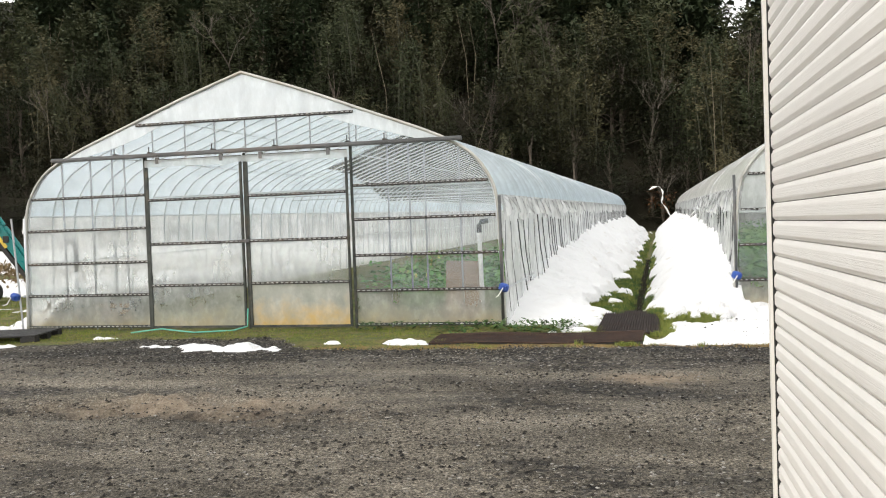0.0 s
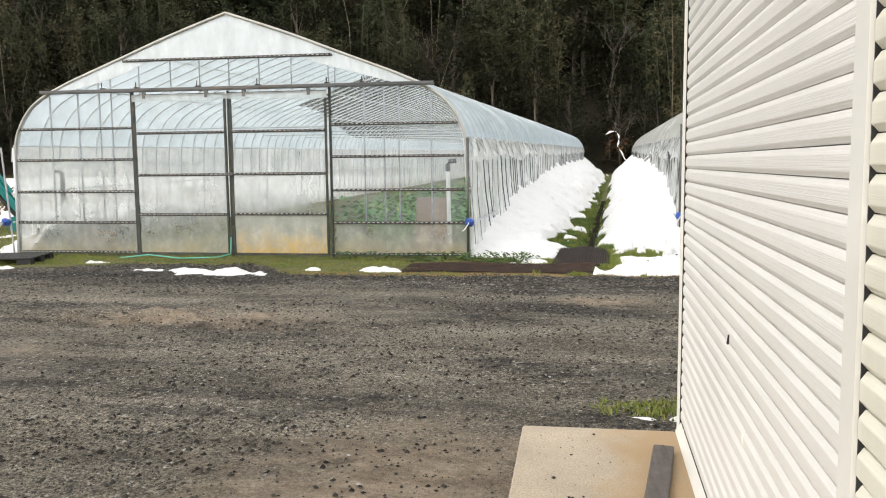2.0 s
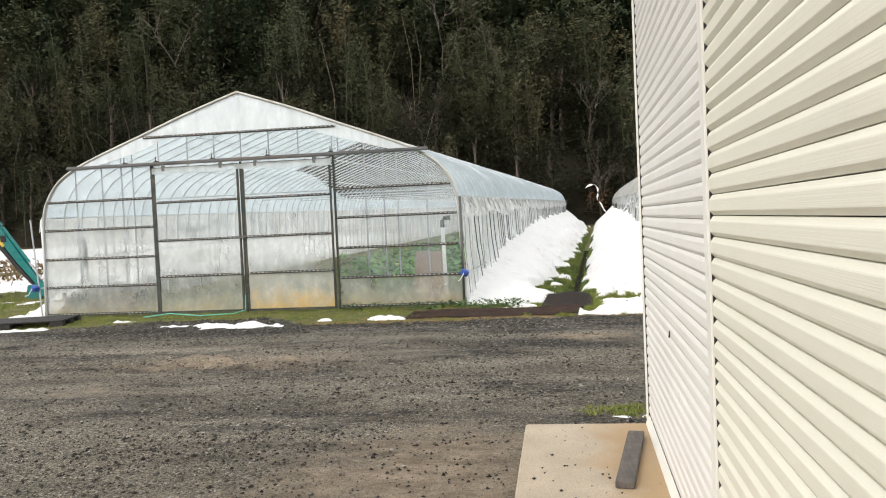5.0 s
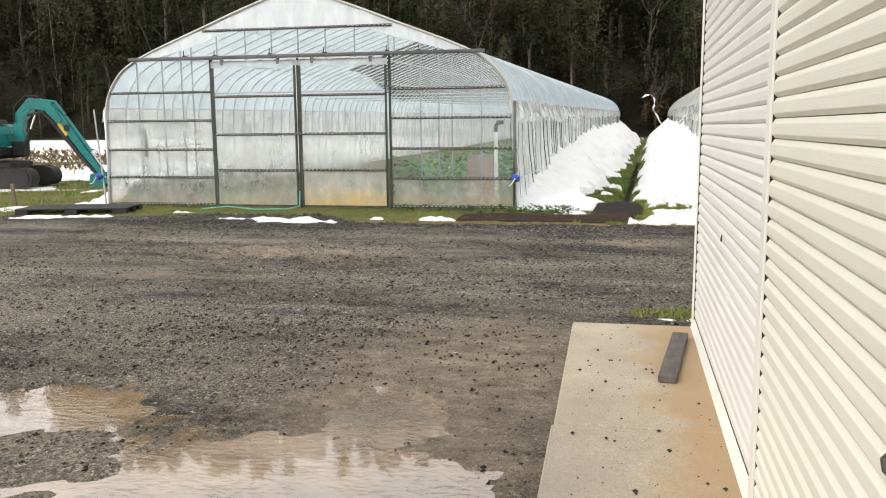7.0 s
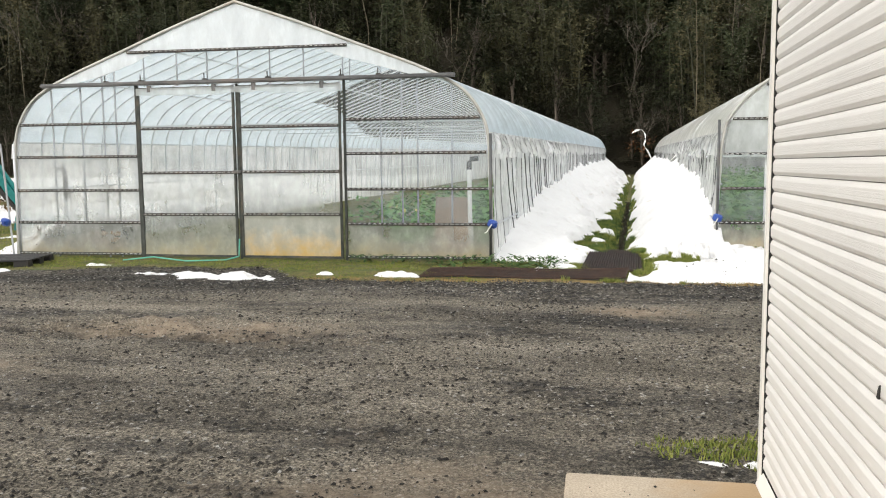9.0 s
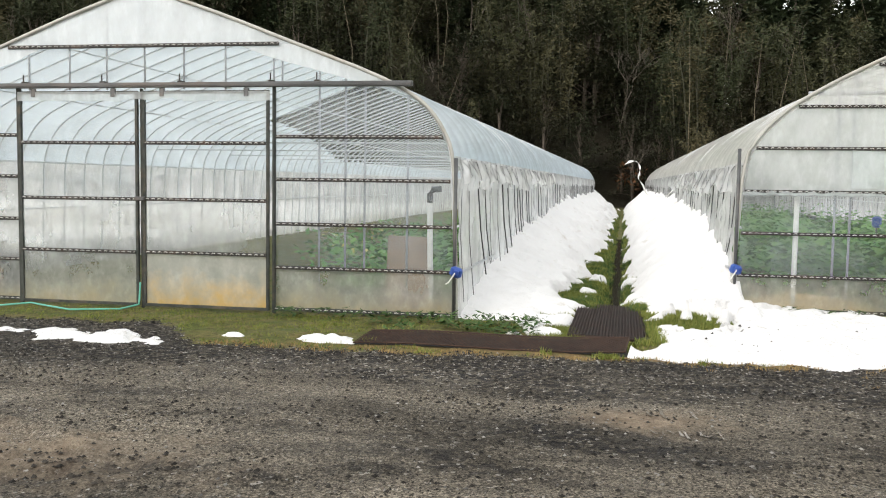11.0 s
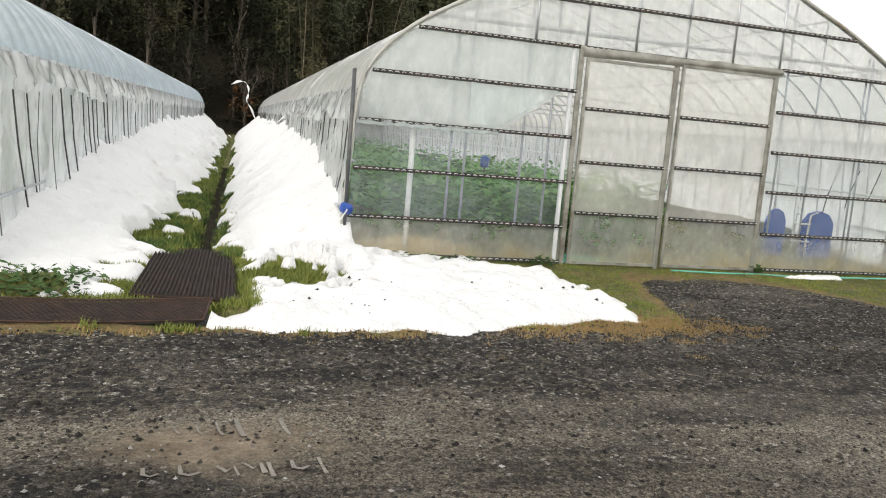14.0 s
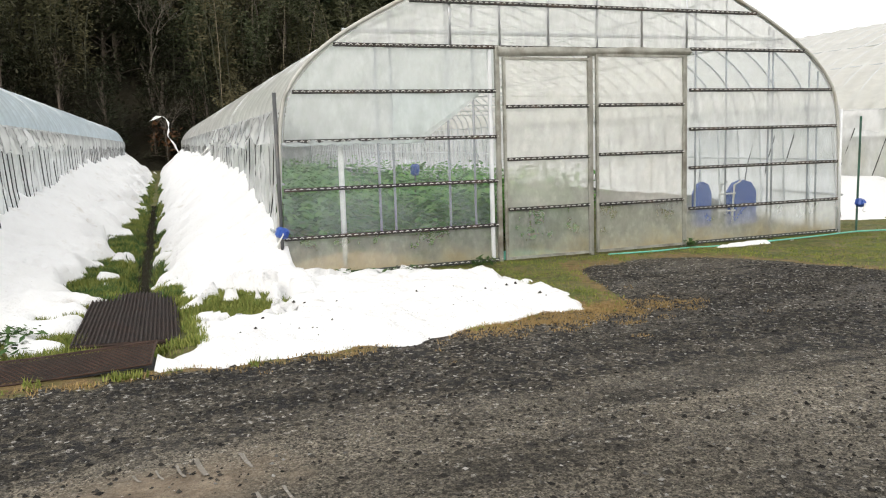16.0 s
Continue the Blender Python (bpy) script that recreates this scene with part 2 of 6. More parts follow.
M_CREAM = paint("cream_siding_paint", (0.73, 0.715, 0.62), (0.71, 0.695, 0.6))
M_WHITE = paint("white_siding_paint", (0.77, 0.755, 0.73), (0.755, 0.74, 0.715), 0.6)
M_TRIM = plain("white_trim_paint", (0.8, 0.79, 0.75), (0.74, 0.73, 0.69), 0.4, 0.0, 3.0, (1, 1, 1), 0.05)
M_MATT = plain("matt_black", (0.012, 0.012, 0.012), (0.03, 0.03, 0.03), 0.9, 0.0, 30)


def slab_material():
    s = Shade("wet_concrete", (0.4, 0.36, 0.29), 0.5)
    x = s.n.new("ShaderNodeSeparateXYZ")
    s.l.new(s.geo.outputs["Position"], x.inputs[0])
    c = s.mix(s.range(s.noise(2.4, 7), 0.3, 0.7), (0.5, 0.42, 0.32), (0.36, 0.3, 0.225))
    c = s.mix(s.range(s.noise(110, 4), 0.42, 0.66, 0, 0.6), c, (0.2, 0.165, 0.12))
    c = s.mix(s.range(s.cells(75, "Distance"), 0.22, 0.1, 0, 0.45), c, (0.56, 0.5, 0.41))
    rust = s.range(s.math("ADD", x.outputs[0], s.range(s.noise(1.7, 6), 0.2, 0.8, -0.3, 0.3)), -0.42, -0.2)
    c = s.mix(s.math("MULTIPLY", rust, 0.75), c, (0.36, 0.235, 0.11))
    damp = s.range(s.noise(1.1, 6, (1, 0.6, 1)), 0.52, 0.66)
    c = s.mix(s.math("MULTIPLY", damp, 0.5), c, (0.17, 0.15, 0.115))
    s.set("Base Color", c)
    s.set("Roughness", s.range(damp, 0, 1, 0.7, 0.25))
    return s.bump(s.math("ADD", s.noise(70, 5), s.noise(12, 5)), 0.35, 0.006).m


M_SLAB = slab_material()
M_PLANK = plain("grey_weathered_plank", (0.07, 0.06, 0.055), (0.12, 0.105, 0.095), 0.75, 0.0, 6, (6, 0.6, 1), 0.4)
M_GRATE = plain("rusty_iron", (0.012, 0.008, 0.0065), (0.032, 0.016, 0.011), 0.95, 0.0, 8, bump=0.4, dirt=(0.025, 0.018, 0.015))
M_MESH = plain("rusty_mesh", (0.03, 0.016, 0.011), (0.065, 0.034, 0.022), 0.9, 0.0, 8, bump=0.4, dirt=(0.05, 0.035, 0.028))
M_TEAL = plain("teal_machine_paint", (0.0, 0.18, 0.175), (0.0, 0.135, 0.135), 0.35, 0.0, 3, dirt=(0.05, 0.12, 0.11))
M_BLACK = plain("black_rubber", (0.011, 0.011, 0.012), (0.02, 0.019, 0.018), 0.7, 0.0, 8, dirt=(0.035, 0.029, 0.023))
M_STEEL = plain("bare_steel", (0.6, 0.6, 0.6), (0.45, 0.45, 0.45), 0.3, 0.9, 8)
M_PANE = plain("dark_cab_glass", (0.02, 0.03, 0.035), (0.03, 0.04, 0.045), 0.08, 0.0, 3, bump=0)
M_YELLOW = plain("yellow_decal", (0.6, 0.42, 0.05), (0.5, 0.35, 0.05), 0.5, 0.0, 6)
M_HOSE = plain("green_garden_hose", (0.1, 0.42, 0.32), (0.16, 0.48, 0.38), 0.45, 0.0, 9)
M_BOARD = plain("brown_board", (0.3, 0.23, 0.17), (0.22, 0.17, 0.13), 0.8, 0.0, 5, (1, 1, 4))
M_STRAW = plain("straw", (0.5, 0.36, 0.17), (0.36, 0.25, 0.12), 0.9, 0.0, 20, bump=0.6)
M_GREENPOLE = plain("dark_green_pole", (0.03, 0.1, 0.07), (0.03, 0.07, 0.05), 0.5, 0.0, 9)
M_STAKE = plain("old_wooden_stake", (0.14, 0.1, 0.07), (0.2, 0.15, 0.1), 0.85, 0.0, 9, (5, 5, 1))


def leafy(name, a, b, c=None):
    """Foliage: tones vary by leaf and from plant to plant."""
    s = Shade(name, a, 0.75, 0, 0.2)
    col = s.mix(s.island(), a, b)
    if c:
        col = s.mix(s.range(s.random(), 0.45, 1.0, 0, 0.8), col, c)
    col = s.mix(s.range(s.noise(0.35, 3), 0.35, 0.7, 0, 0.5), col, tuple(0.55 * x for x in a))
    s.set("Base Color", col)
    return s.m


M_CEDAR = leafy("cedar_foliage", (0.026, 0.04, 0.02), (0.055, 0.072, 0.036), (0.065, 0.07, 0.038))
M_BAMBOO = leafy("bamboo_foliage", (0.03, 0.042, 0.02), (0.075, 0.082, 0.04), (0.115, 0.095, 0.05))
M_BROAD = leafy("evergreen_foliage", (0.018, 0.025, 0.012), (0.042, 0.046, 0.023), (0.05, 0.042, 0.024))
M_BARK = plain("bark", (0.07, 0.055, 0.042), (0.12, 0.1, 0.08), 0.9, 0.0, 4, (3, 3, 0.5))
M_STEM = plain("green_culm", (0.035, 0.038, 0.022), (0.06, 0.058, 0.032), 0.7, 0.0, 3)
M_CULM = plain("dry_culm", (0.1, 0.085, 0.055), (0.17, 0.14, 0.09), 0.7, 0.0, 3)
M_LIMB = plain("grey_bark", (0.08, 0.068, 0.054), (0.13, 0.11, 0.088), 0.85, 0.0, 4)
M_RUSSET = leafy("russet_leaves", (0.08, 0.035, 0.015), (0.12, 0.06, 0.028))
M_CROP = leafy("crop_leaves", (0.09, 0.25, 0.06), (0.24, 0.42, 0.12))
M_GRASS = leafy("grass_blades", (0.12, 0.175, 0.035), (0.31, 0.31, 0.085))
M_DRY = leafy("dry_grass_blades", (0.3, 0.2, 0.08), (0.38, 0.28, 0.13))
M_BLOOM = leafy("yellow_petals", (0.45, 0.45, 0.1), (0.55, 0.55, 0.2))
M_WEED = leafy("weed_leaves", (0.04, 0.09, 0.025), (0.09, 0.15, 0.045))
M_BRUSH = leafy("brown_bushes", (0.12, 0.085, 0.04), (0.2, 0.14, 0.07))


def snow_material():
    s = Shade("old_snow", (0.82, 0.83, 0.84), 0.65)
    c = s.mix(s.range(s.noise(1.5, 6), 0.5, 0.75, 0, 0.5), (0.8, 0.805, 0.815), (0.7, 0.7, 0.698))
    grit = s.range(s.cells(26, "Distance"), 0.1, 0.05)
    c = s.mix(s.math("MULTIPLY", grit, s.range(s.noise(1.1, 2), 0.58, 0.66)), c, (0.25, 0.22, 0.18))
    stain = s.math("MULTIPLY", s.range(s.noise(2.6, 6, rough=0.7), 0.58, 0.7), s.range(s.noise(14, 4), 0.35, 0.6, 0.2, 0.7))
    c = s.mix(stain, c, (0.5, 0.46, 0.4))
    s.set("Base Color", c)
    s.p.inputs["Subsurface Weight"].default_value = 0.0
    return s.bump(s.math("ADD", s.noise(9, 6), s.math("MULTIPLY", s.noise(60, 3), 0.25)), 0.9, 0.05).m


M_SNOW = snow_material()


def ground_material():
    s = Shade("ground", (0.1, 0.1, 0.1), 0.7, 0.0, 0.14)
    rough_edge = s.range(s.noise(5.0, 6, rough=0.7), 0.2, 0.8, -0.45, 0.45)
    gravel = s.range(s.math("ADD", s.attr("gravel"), rough_edge), 0.4, 0.6)
    mud = s.range(s.math("ADD", s.attr("mud"), s.range(s.noise(2.3, 7, rough=0.72), 0.2, 0.8, -0.6, 0.6)), 0.25, 0.95)
    stone = s.cells(48)
    bw = s.n.new("ShaderNodeRGBToBW")
    s.l.new(stone, bw.inputs[0])
    tone = s.mix(s.range(bw.outputs[0], 0.1, 0.9), (0.009, 0.0085, 0.0075), (0.14, 0.125, 0.1))
    pale = s.range(bw.outputs[0], 0.8, 0.86)
    tone = s.mix(s.math("MULTIPLY", pale, 0.6), tone, (0.42, 0.41, 0.39))
    big = s.cells(24)
    bb = s.n.new("ShaderNodeRGBToBW")
    s.l.new(big, bb.inputs[0])
    tone = s.mix(s.range(bb.outputs[0], 0.55, 0.62, 0, 0.85), tone, (0.016, 0.016, 0.018))
    fines = s.mix(s.range(s.noise(38, 6, rough=0.75), 0.36, 0.62), (0.38, 0.34, 0.27), (0.135, 0.119, 0.095))
    worn = s.math("SUBTRACT", s.range(s.noise(0.85, 7, (0.5, 1.5, 1), 0.7), 0.36, 0.53), s.math("MULTIPLY", s.attr("band"), 0.8))
    lot = s.mix(s.math("MULTIPLY", worn, s.range(s.noise(45, 3), 0.35, 0.6, 0.2, 0.95)), tone, fines)
    speck = s.n.new("ShaderNodeRGBToBW")
    s.l.new(s.cells(130), speck.inputs[0])
    lot = s.mix(1.0, lot, s.mix(s.range(speck.outputs[0], 0.2, 0.8), (0.38, 0.38, 0.38), (1.55, 1.55, 1.55)), "MULTIPLY")
    shade = s.range(s.noise(0.55, 6, (0.4, 1.5, 1), 0.66), 0.36, 0.64, 0.58, 1.3)
    tint = s.n.new("ShaderNodeCombineColor")
    for i in range(3):
        s.l.new(shade, tint.inputs[i])
    lot = s.mix(1.0, lot, tint.outputs[0], "MULTIPLY")
    clay = s.mix(s.range(s.noise(6, 7, (0.8, 1.2, 1), 0.72), 0.36, 0.62), (0.38, 0.315, 0.235), (0.19, 0.145, 0.105))
    lot = s.mix(s.math("MULTIPLY", mud, s.range(s.noise(60, 3), 0.3, 0.6, 0.55, 1.0)), lot, clay)
    moss = s.mix(s.range(s.noise(3.2, 6), 0.35, 0.65), (0.1, 0.13, 0.035), (0.2, 0.17, 0.07))
    moss = s.mix(s.range(s.noise(14, 5, rough=0.7), 0.45, 0.72), moss, (0.05, 0.045, 0.024))
    dry = s.range(s.math("ADD", s.attr("dry"), s.range(s.noise(6, 5), 0.2, 0.8, -0.4, 0.4)), 0.35, 0.75)
    moss = s.mix(dry, moss, s.mix(s.range(s.noise(11, 6, rough=0.7), 0.35, 0.65), (0.29, 0.2, 0.09), (0.12, 0.085, 0.045)))
    # forest floor, near-black with the shade of the trees put into its colour
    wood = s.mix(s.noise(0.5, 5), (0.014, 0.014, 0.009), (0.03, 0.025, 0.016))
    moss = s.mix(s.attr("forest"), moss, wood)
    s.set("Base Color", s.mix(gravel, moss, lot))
    s.set("Roughness", s.range(s.noise(1.3, 6), 0.35, 0.65, 0.6, 0.9))
    h = s.math("ADD", s.math("MULTIPLY", s.cells(48, "Distance"), -0.25), s.math("MULTIPLY", s.noise(34, 6, rough=0.72), 1.1))
    return s.bump(h, 1.0, 0.028).m


M_GROUND = ground_material()


def water_material():
    s = Shade("muddy_water", (0.3, 0.2, 0.11), 0.05, 0.0, 0.8)
    s.set("Base Color", s.mix(s.range(s.noise(1.3, 6), 0.4, 0.6), (0.31, 0.22, 0.14), (0.16, 0.115, 0.072)))
    s.p.inputs["Coat Weight"].default_value, s.p.inputs["Coat Roughness"].default_value = 1.0, 0.02
    ripple = s.math("MULTIPLY", s.noise(24, 2, (0.75, 1.35, 1)), s.range(s.noise(1.6, 3), 0.4, 0.62, 0.15, 1.0))
    return s.bump(ripple, 0.4, 0.014).m


M_WATER = water_material()

# ---- ground, one sheet to the horizon ----
SKEW = 0.049          # the rows of houses run a little off the y axis


def rise(y):
    """The land climbs gently from the gables towards the hill."""
    return 0.0128 * (min(max(y, 11.0), 60.0) - 11.0)


def ditch_x(y):
    return -0.35 + SKEW * (y - 11.0)


def ridge(x):
    """How high the wooded hill climbs."""
    return 8.5 + 22.5 * step(16, -6, x) + 10.0 * step(2, -14, x) + 15.0 * step(-18, -50, x) - 8.5 * step(34, 75, x)


def land(x, y):
    z = rise(y)
    foot = 58 + 2.0 * blocks(x, 0, 3.0, 18) + 0.25 * max(0, x - 25)
    if y > foot:
        climb = (y - foot) * (0.95 + 0.22 * step(2, -14, x))
        top = ridge(x)
        z += top * (1 - math.exp(-climb / max(top, 0.1))) + 1.2 * blocks(x, y, 5.0, 9)
    if -14 < x < 14 and -10 < y < 9.2:
        z += 0.012 * blocks(x, y, 1.0, 0.9) + 0.006 * blocks(x, y, 2.0, 0.25)
    if -7 < x < -1.8 and 4.8 < y < 7.2:
        churned = math.exp(-((x + 4.2) / 1.5) ** 2 - ((y - 5.9) / 0.45) ** 2)
        z += churned * (0.11 * blocks(x * 0.45, y * 1.4, 31.0, 0.2) + 0.06 * blocks(x, y, 32.0, 0.12))
    if -4.6 < x < -0.85 and -1.0 < y < 2.4:
        z += 0.011 * blocks(x, y, 33.0, 0.16) + 0.007 * blocks(x, y, 34.0, 0.09)
    if 9.0 < y < 56:
        d = abs(x - ditch_x(y))
        z -= 0.12 * step(0.3, 0.05, d) * step(9.2, 9.5, y) * step(56, 54, y)
        z += 0.02 * blocks(x, y, 4.0, 0.5)
    return z - 0.034 * step(0.3, 0.95, wet(x, y))


def wet(x, y):
    """About 1 in the puddles, under 0.5 outside."""
    def lump(cx, cy, rx, ry):
        return math.exp(-((x - cx) / rx) ** 2 - ((y - cy) / ry) ** 2)
    v = 1.15 * lump(-3.2, 1.06, 0.56, 0.33) + 1.3 * lump(-1.83, 0.4, 0.82, 0.56) + 0.85 * lump(-1.5, 1.35, 0.3, 0.36) + 0.6 * lump(-2.1, -0.3, 0.7, 0.4)
    return v + 0.24 * blocks(x, y, 9.0, 0.45) + 0.22 * blocks(x, y, 8.0, 0.13) + 0.12 * blocks(x, y, 7.0, 0.06)


def gravel_edge(x):
    """The y at which the gravel ends."""
    e = 8.85 + 0.4 * step(-12, -8, x) + 0.55 * step(-8, -6.2, x) - 0.9 * step(-5.0, -4.0, x) + 0.1 * step(-3, 0, x) + 0.35 * step(0, 3, x)
    e += 2.2 * step(3.2, 4.4, x) * step(7.0, 5.6, x) - 1.2 * step(6, 12, x)
    return e + 0.22 * blocks(x, 0, 6.0, 0.6) + 0.1 * blocks(x, 3, 6.0, 0.2)


def build_ground():
    xs = [-3000, -900, -300, -150, -100, -80] + list(np.arange(-66, -14, 3.0)) + list(np.arange(-14, -6, 0.25)) + list(np.arange(-6, 7, 0.065)) + list(np.arange(7, 14, 0.25)) + list(np.arange(14, 80, 3.0)) + [90, 150, 300, 900, 3000]
    ys = [-3000, -600, -150, -60, -25, -12] + list(np.arange(-8, -1, 0.25)) + list(np.arange(-1, 13, 0.065)) + list(np.arange(13, 24, 0.3)) + list(np.arange(24, 56, 1.5)) + list(np.arange(56, 116, 2.0)) + [130, 170, 300, 900, 3000]
    xs, ys = [float(v) for v in xs], [float(v) for v in ys]
    g, n = Geo(), len(xs)
    g.v = [(x, y, land(x, y)) for y in ys for x in xs]
    g.f = [(j * n + i, j * n + i + 1, (j + 1) * n + i + 1, (j + 1) * n + i) for j in range(len(ys) - 1) for i in range(n - 1)]
    me = g.mesh("ground", M_GROUND, True)

    def put(name, f):
        a = me.attributes.new(name, "FLOAT", "POINT")
        a.data.foreach_set("value", [f(x, y) for x, y, z in g.v])

    put("gravel", lambda x, y: step(0.25, -0.25, y - gravel_edge(x)))
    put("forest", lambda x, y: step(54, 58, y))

    def mud(x, y):
        v = 0.95 * math.exp(-((x + 1.3) / 1.0) ** 2 - ((y - 2.3) / 1.1) ** 2) + 0.6 * math.exp(-((x + 1.6) / 2.0) ** 2 - ((y - 0.6) / 1.3) ** 2)
        v += 1.05 * math.exp(-((x + 3.9) / 1.5) ** 2 - ((y - 5.85) / 0.45) ** 2) + 0.7 * math.exp(-((x + 4.7) / 0.6) ** 2 - ((y - 4.5) / 0.3) ** 2) + 1.2 * math.exp(-((x + 0.3) / 0.55) ** 2 - ((y - 7.2) / 0.3) ** 2)
        return v - 0.1
    put("mud", mud)
    put("band", lambda x, y: max(step(7.2, 8.2, y + 0.25 * blocks(x, y, 2.0, 1.0) + 0.05 * x), 0.2 * step(0.1, 1.6, x + 0.5 * blocks(x, y, 2.0, 0.8))))
    put("dry", lambda x, y: 0.95 * math.exp(-((x - 2.75) / 0.95) ** 2 - ((y - 9.3) / 0.32) ** 2) + 0.68 * math.exp(-((y - gravel_edge(x) - 0.2) / 0.45) ** 2) * step(-4.0, -1.5, x))
    ob = new("ground", me)
    tagged(ob, "dark wet gravel yard with mossy grass and wooded hill", "ground", kind="structure")


build_ground()


def build_puddles():
    g, c = Geo(), 0.05
    cells = {}
    for i in range(-84, -14):
        for j in range(-16, 46):
            x, y = i * c, j * c
            if max(wet(x + a, y + b) for a in (0, c) for b in (0, c)) > 0.36:
                quad = []
                for a, b in ((0, 0), (1, 0), (1, 1), (0, 1)):
                    k = (i + a, j + b)
                    if k not in cells:
                        cells[k] = len(g.v)
                        g.v.append((k[0] * c, k[1] * c, -0.008))
                    quad.append(cells[k])
                g.f.append(tuple(quad))
    tagged(part("puddle", g, M_WATER, smooth=True), "shallow puddle of muddy brown water on gravel", "puddle", kind="structure")


build_puddles()


# ---- shed ----
def wall_point(s, o, z):
    """s metres from the far corner towards the near end, o outwards."""
    return (0.005 - 0.022 * s - o, 3.16 - s + 0.022 * o, z)


def siding(name, s0, s1, out, material, label, wall, top=3.36, pitch=0.0626, first=0.0906, deep=1.0):
    """Horizontal ribbed boards, one mesh for all."""
    lines = [(-0.01, 0.0), (0.0005, 0.0004), (0.0105, 0.0105), (0.0125, 0.0125), (0.013, 0.015), (0.013, 0.0435), (0.012, 0.0465), (0.0025, 0.059), (0.0012, 0.0603), (-0.01, 0.0608)]
    g = Geo()
    for s in (s0, s1):
        g.v += [wall_point(s, out + o * (deep if o > 0 else 1.0), z) for o, z in lines]
    n = len(lines)
    g.f = [(i, i + 1, n + i + 1, n + i) for i in range(n - 1)]
    me = g.mesh(name, material)
    z = first
    while z < top:
        ob = part(name, me, None, wall, label)
        ob.matrix_basis = Matrix.Translation((0, 0, z))
        ob.matrix_parent_inverse = Matrix.Identity(4)
        z += pitch


def sheet(wall, name, s0, s1, o0, o1, z0, z1, material, label=""):
    g = Geo()
    g.add([wall_point(s, o, z) for z in (z0, z1) for s, o in ((s0, o0), (s1, o0), (s1, o1), (s0, o1))],
          [(0, 1, 2, 3), (7, 6, 5, 4), (0, 4, 5, 1), (1, 5, 6, 2), (2, 6, 7, 3), (3, 7, 4, 0)])
    return part(name, g, material, wall, label)


def build_shed():
    shed = tagged(new("shed"), "pale shed clad in horizontal ribbed metal siding", "shed")
    wall = part("wall", Geo().add([wall_point(s, o, z) for z in (0, 3.4) for s, o in ((0.03, -0.012), (9.0, -0.012), (9.0, -0.12), (0.03, -0.12))],
                                  [(0, 1, 2, 3), (7, 6, 5, 4), (0, 4, 5, 1), (1, 5, 6, 2), (2, 6, 7, 3), (3, 7, 4, 0)]), M_MATT, shed)
    for s0, s1, o0, o1 in ((0.02, 0.12, -0.12, -4.6), (8.9, 9.0, -0.12, -4.6), (0.02, 9.0, -4.5, -4.6)):
        sheet(shed, "plain_wall", s0, s1, o0, o1, 0, 3.4, M_CREAM)
    sheet(shed, "roof", -0.1, 9.1, 0.06, -4.7, 3.4, 3.5, M_TRIM)
    sheet(shed, "corner_trim", -0.012, 0.028, 0.022, -0.05, 0.035, 3.4, M_TRIM, "white folded corner trim")
    seam = sheet(shed, "seam_trim", 2.685, 2.755, 0.03, -0.008, 0.03, 3.4, M_TRIM, "white vertical cover strip")
    sheet(shed, "trim_lip", 2.677, 2.685, 0.02, -0.008, 0.03, 3.4, M_TRIM)
    sheet(shed, "closure_strip", 2.7555, 2.76, 0.0215, -0.008, 0.03, 3.4, M_MATT, "black foam closure strip")
    sheet(shed, "closure_strip", 0.029, 0.0355, 0.0118, -0.008, 0.04, 3.4, M_MATT, "black foam closure strip")
    siding("siding_board", 0.036, 2.677, 0.0, M_WHITE, "white ribbed siding board", wall, deep=0.62)
    siding("siding_board", 2.761, 9.0, 0.012, M_CREAM, "cream ribbed siding board", wall, first=-0.021, deep=0.88)
    g = Geo().add([wall_point(0.01, 0.006, 0.085), wall_point(2.753, 0.006, 0.085), wall_point(2.753, 0.03, 0.03), wall_point(0.01, 0.03, 0.03), wall_point(2.753, 0.03, 0.0), wall_point(0.01, 0.03, 0.0)], [(0, 1, 2, 3), (3, 2, 4, 5)])
    part("base_flashing", g, M_TRIM, shed, "white sloping base flashing")
    x, y, z = wall_point(4.08, 0.024, 0.787)
    part("hook", Geo().tube([(x + 0.012, y, z + 0.02), (x - 0.004, y + 0.001, z + 0.019), (x - 0.011, y, z + 0.006), (x - 0.008, y - 0.002, z - 0.012), (x - 0.002, y - 0.004, z - 0.022)], [0.004, 0.005, 0.0065, 0.0065, 0.004], 7), M_RAIL, shed, "small black wall hook")
    x, y, z = wall_point(1.415, 0.009, 0.803)
    part("bent_nail", Geo().tube([(x + 0.006, y + 0.002, z + 0.018), (x - 0.001, y + 0.001, z + 0.012), (x - 0.003, y, z - 0.004), (x - 0.004, y - 0.001, z - 0.012), (x - 0.004, y - 0.006, z - 0.014)], [0.003, 0.003, 0.0035, 0.005, 0.004], 6), M_BLACK, shed, "small dark bent nail")
    x, y, z = wall_point(1.69, 0.0085, 0.565)
    part("dent", Geo().tube([(x + 0.004, y, z + 0.02), (x - 0.001, y, z), (x + 0.004, y - 0.004, z - 0.02)], 0.004, 5), M_TRIM, shed)
    for k in range(7):
        s, z = 2.95 + 0.13 * k + 0.05 * random.random(), 2.0 + 0.05 * (k % 3) + 0.04 * random.random()
        x, y, zz = wall_point(s, 0.027, z)
        part("chip", Geo().tube([(x, y, zz), (x - 0.001, y, zz)], 0.006 + 0.008 * random.random(), 5), M_BOARD, shed, "brown chip in the paint")


build_shed()


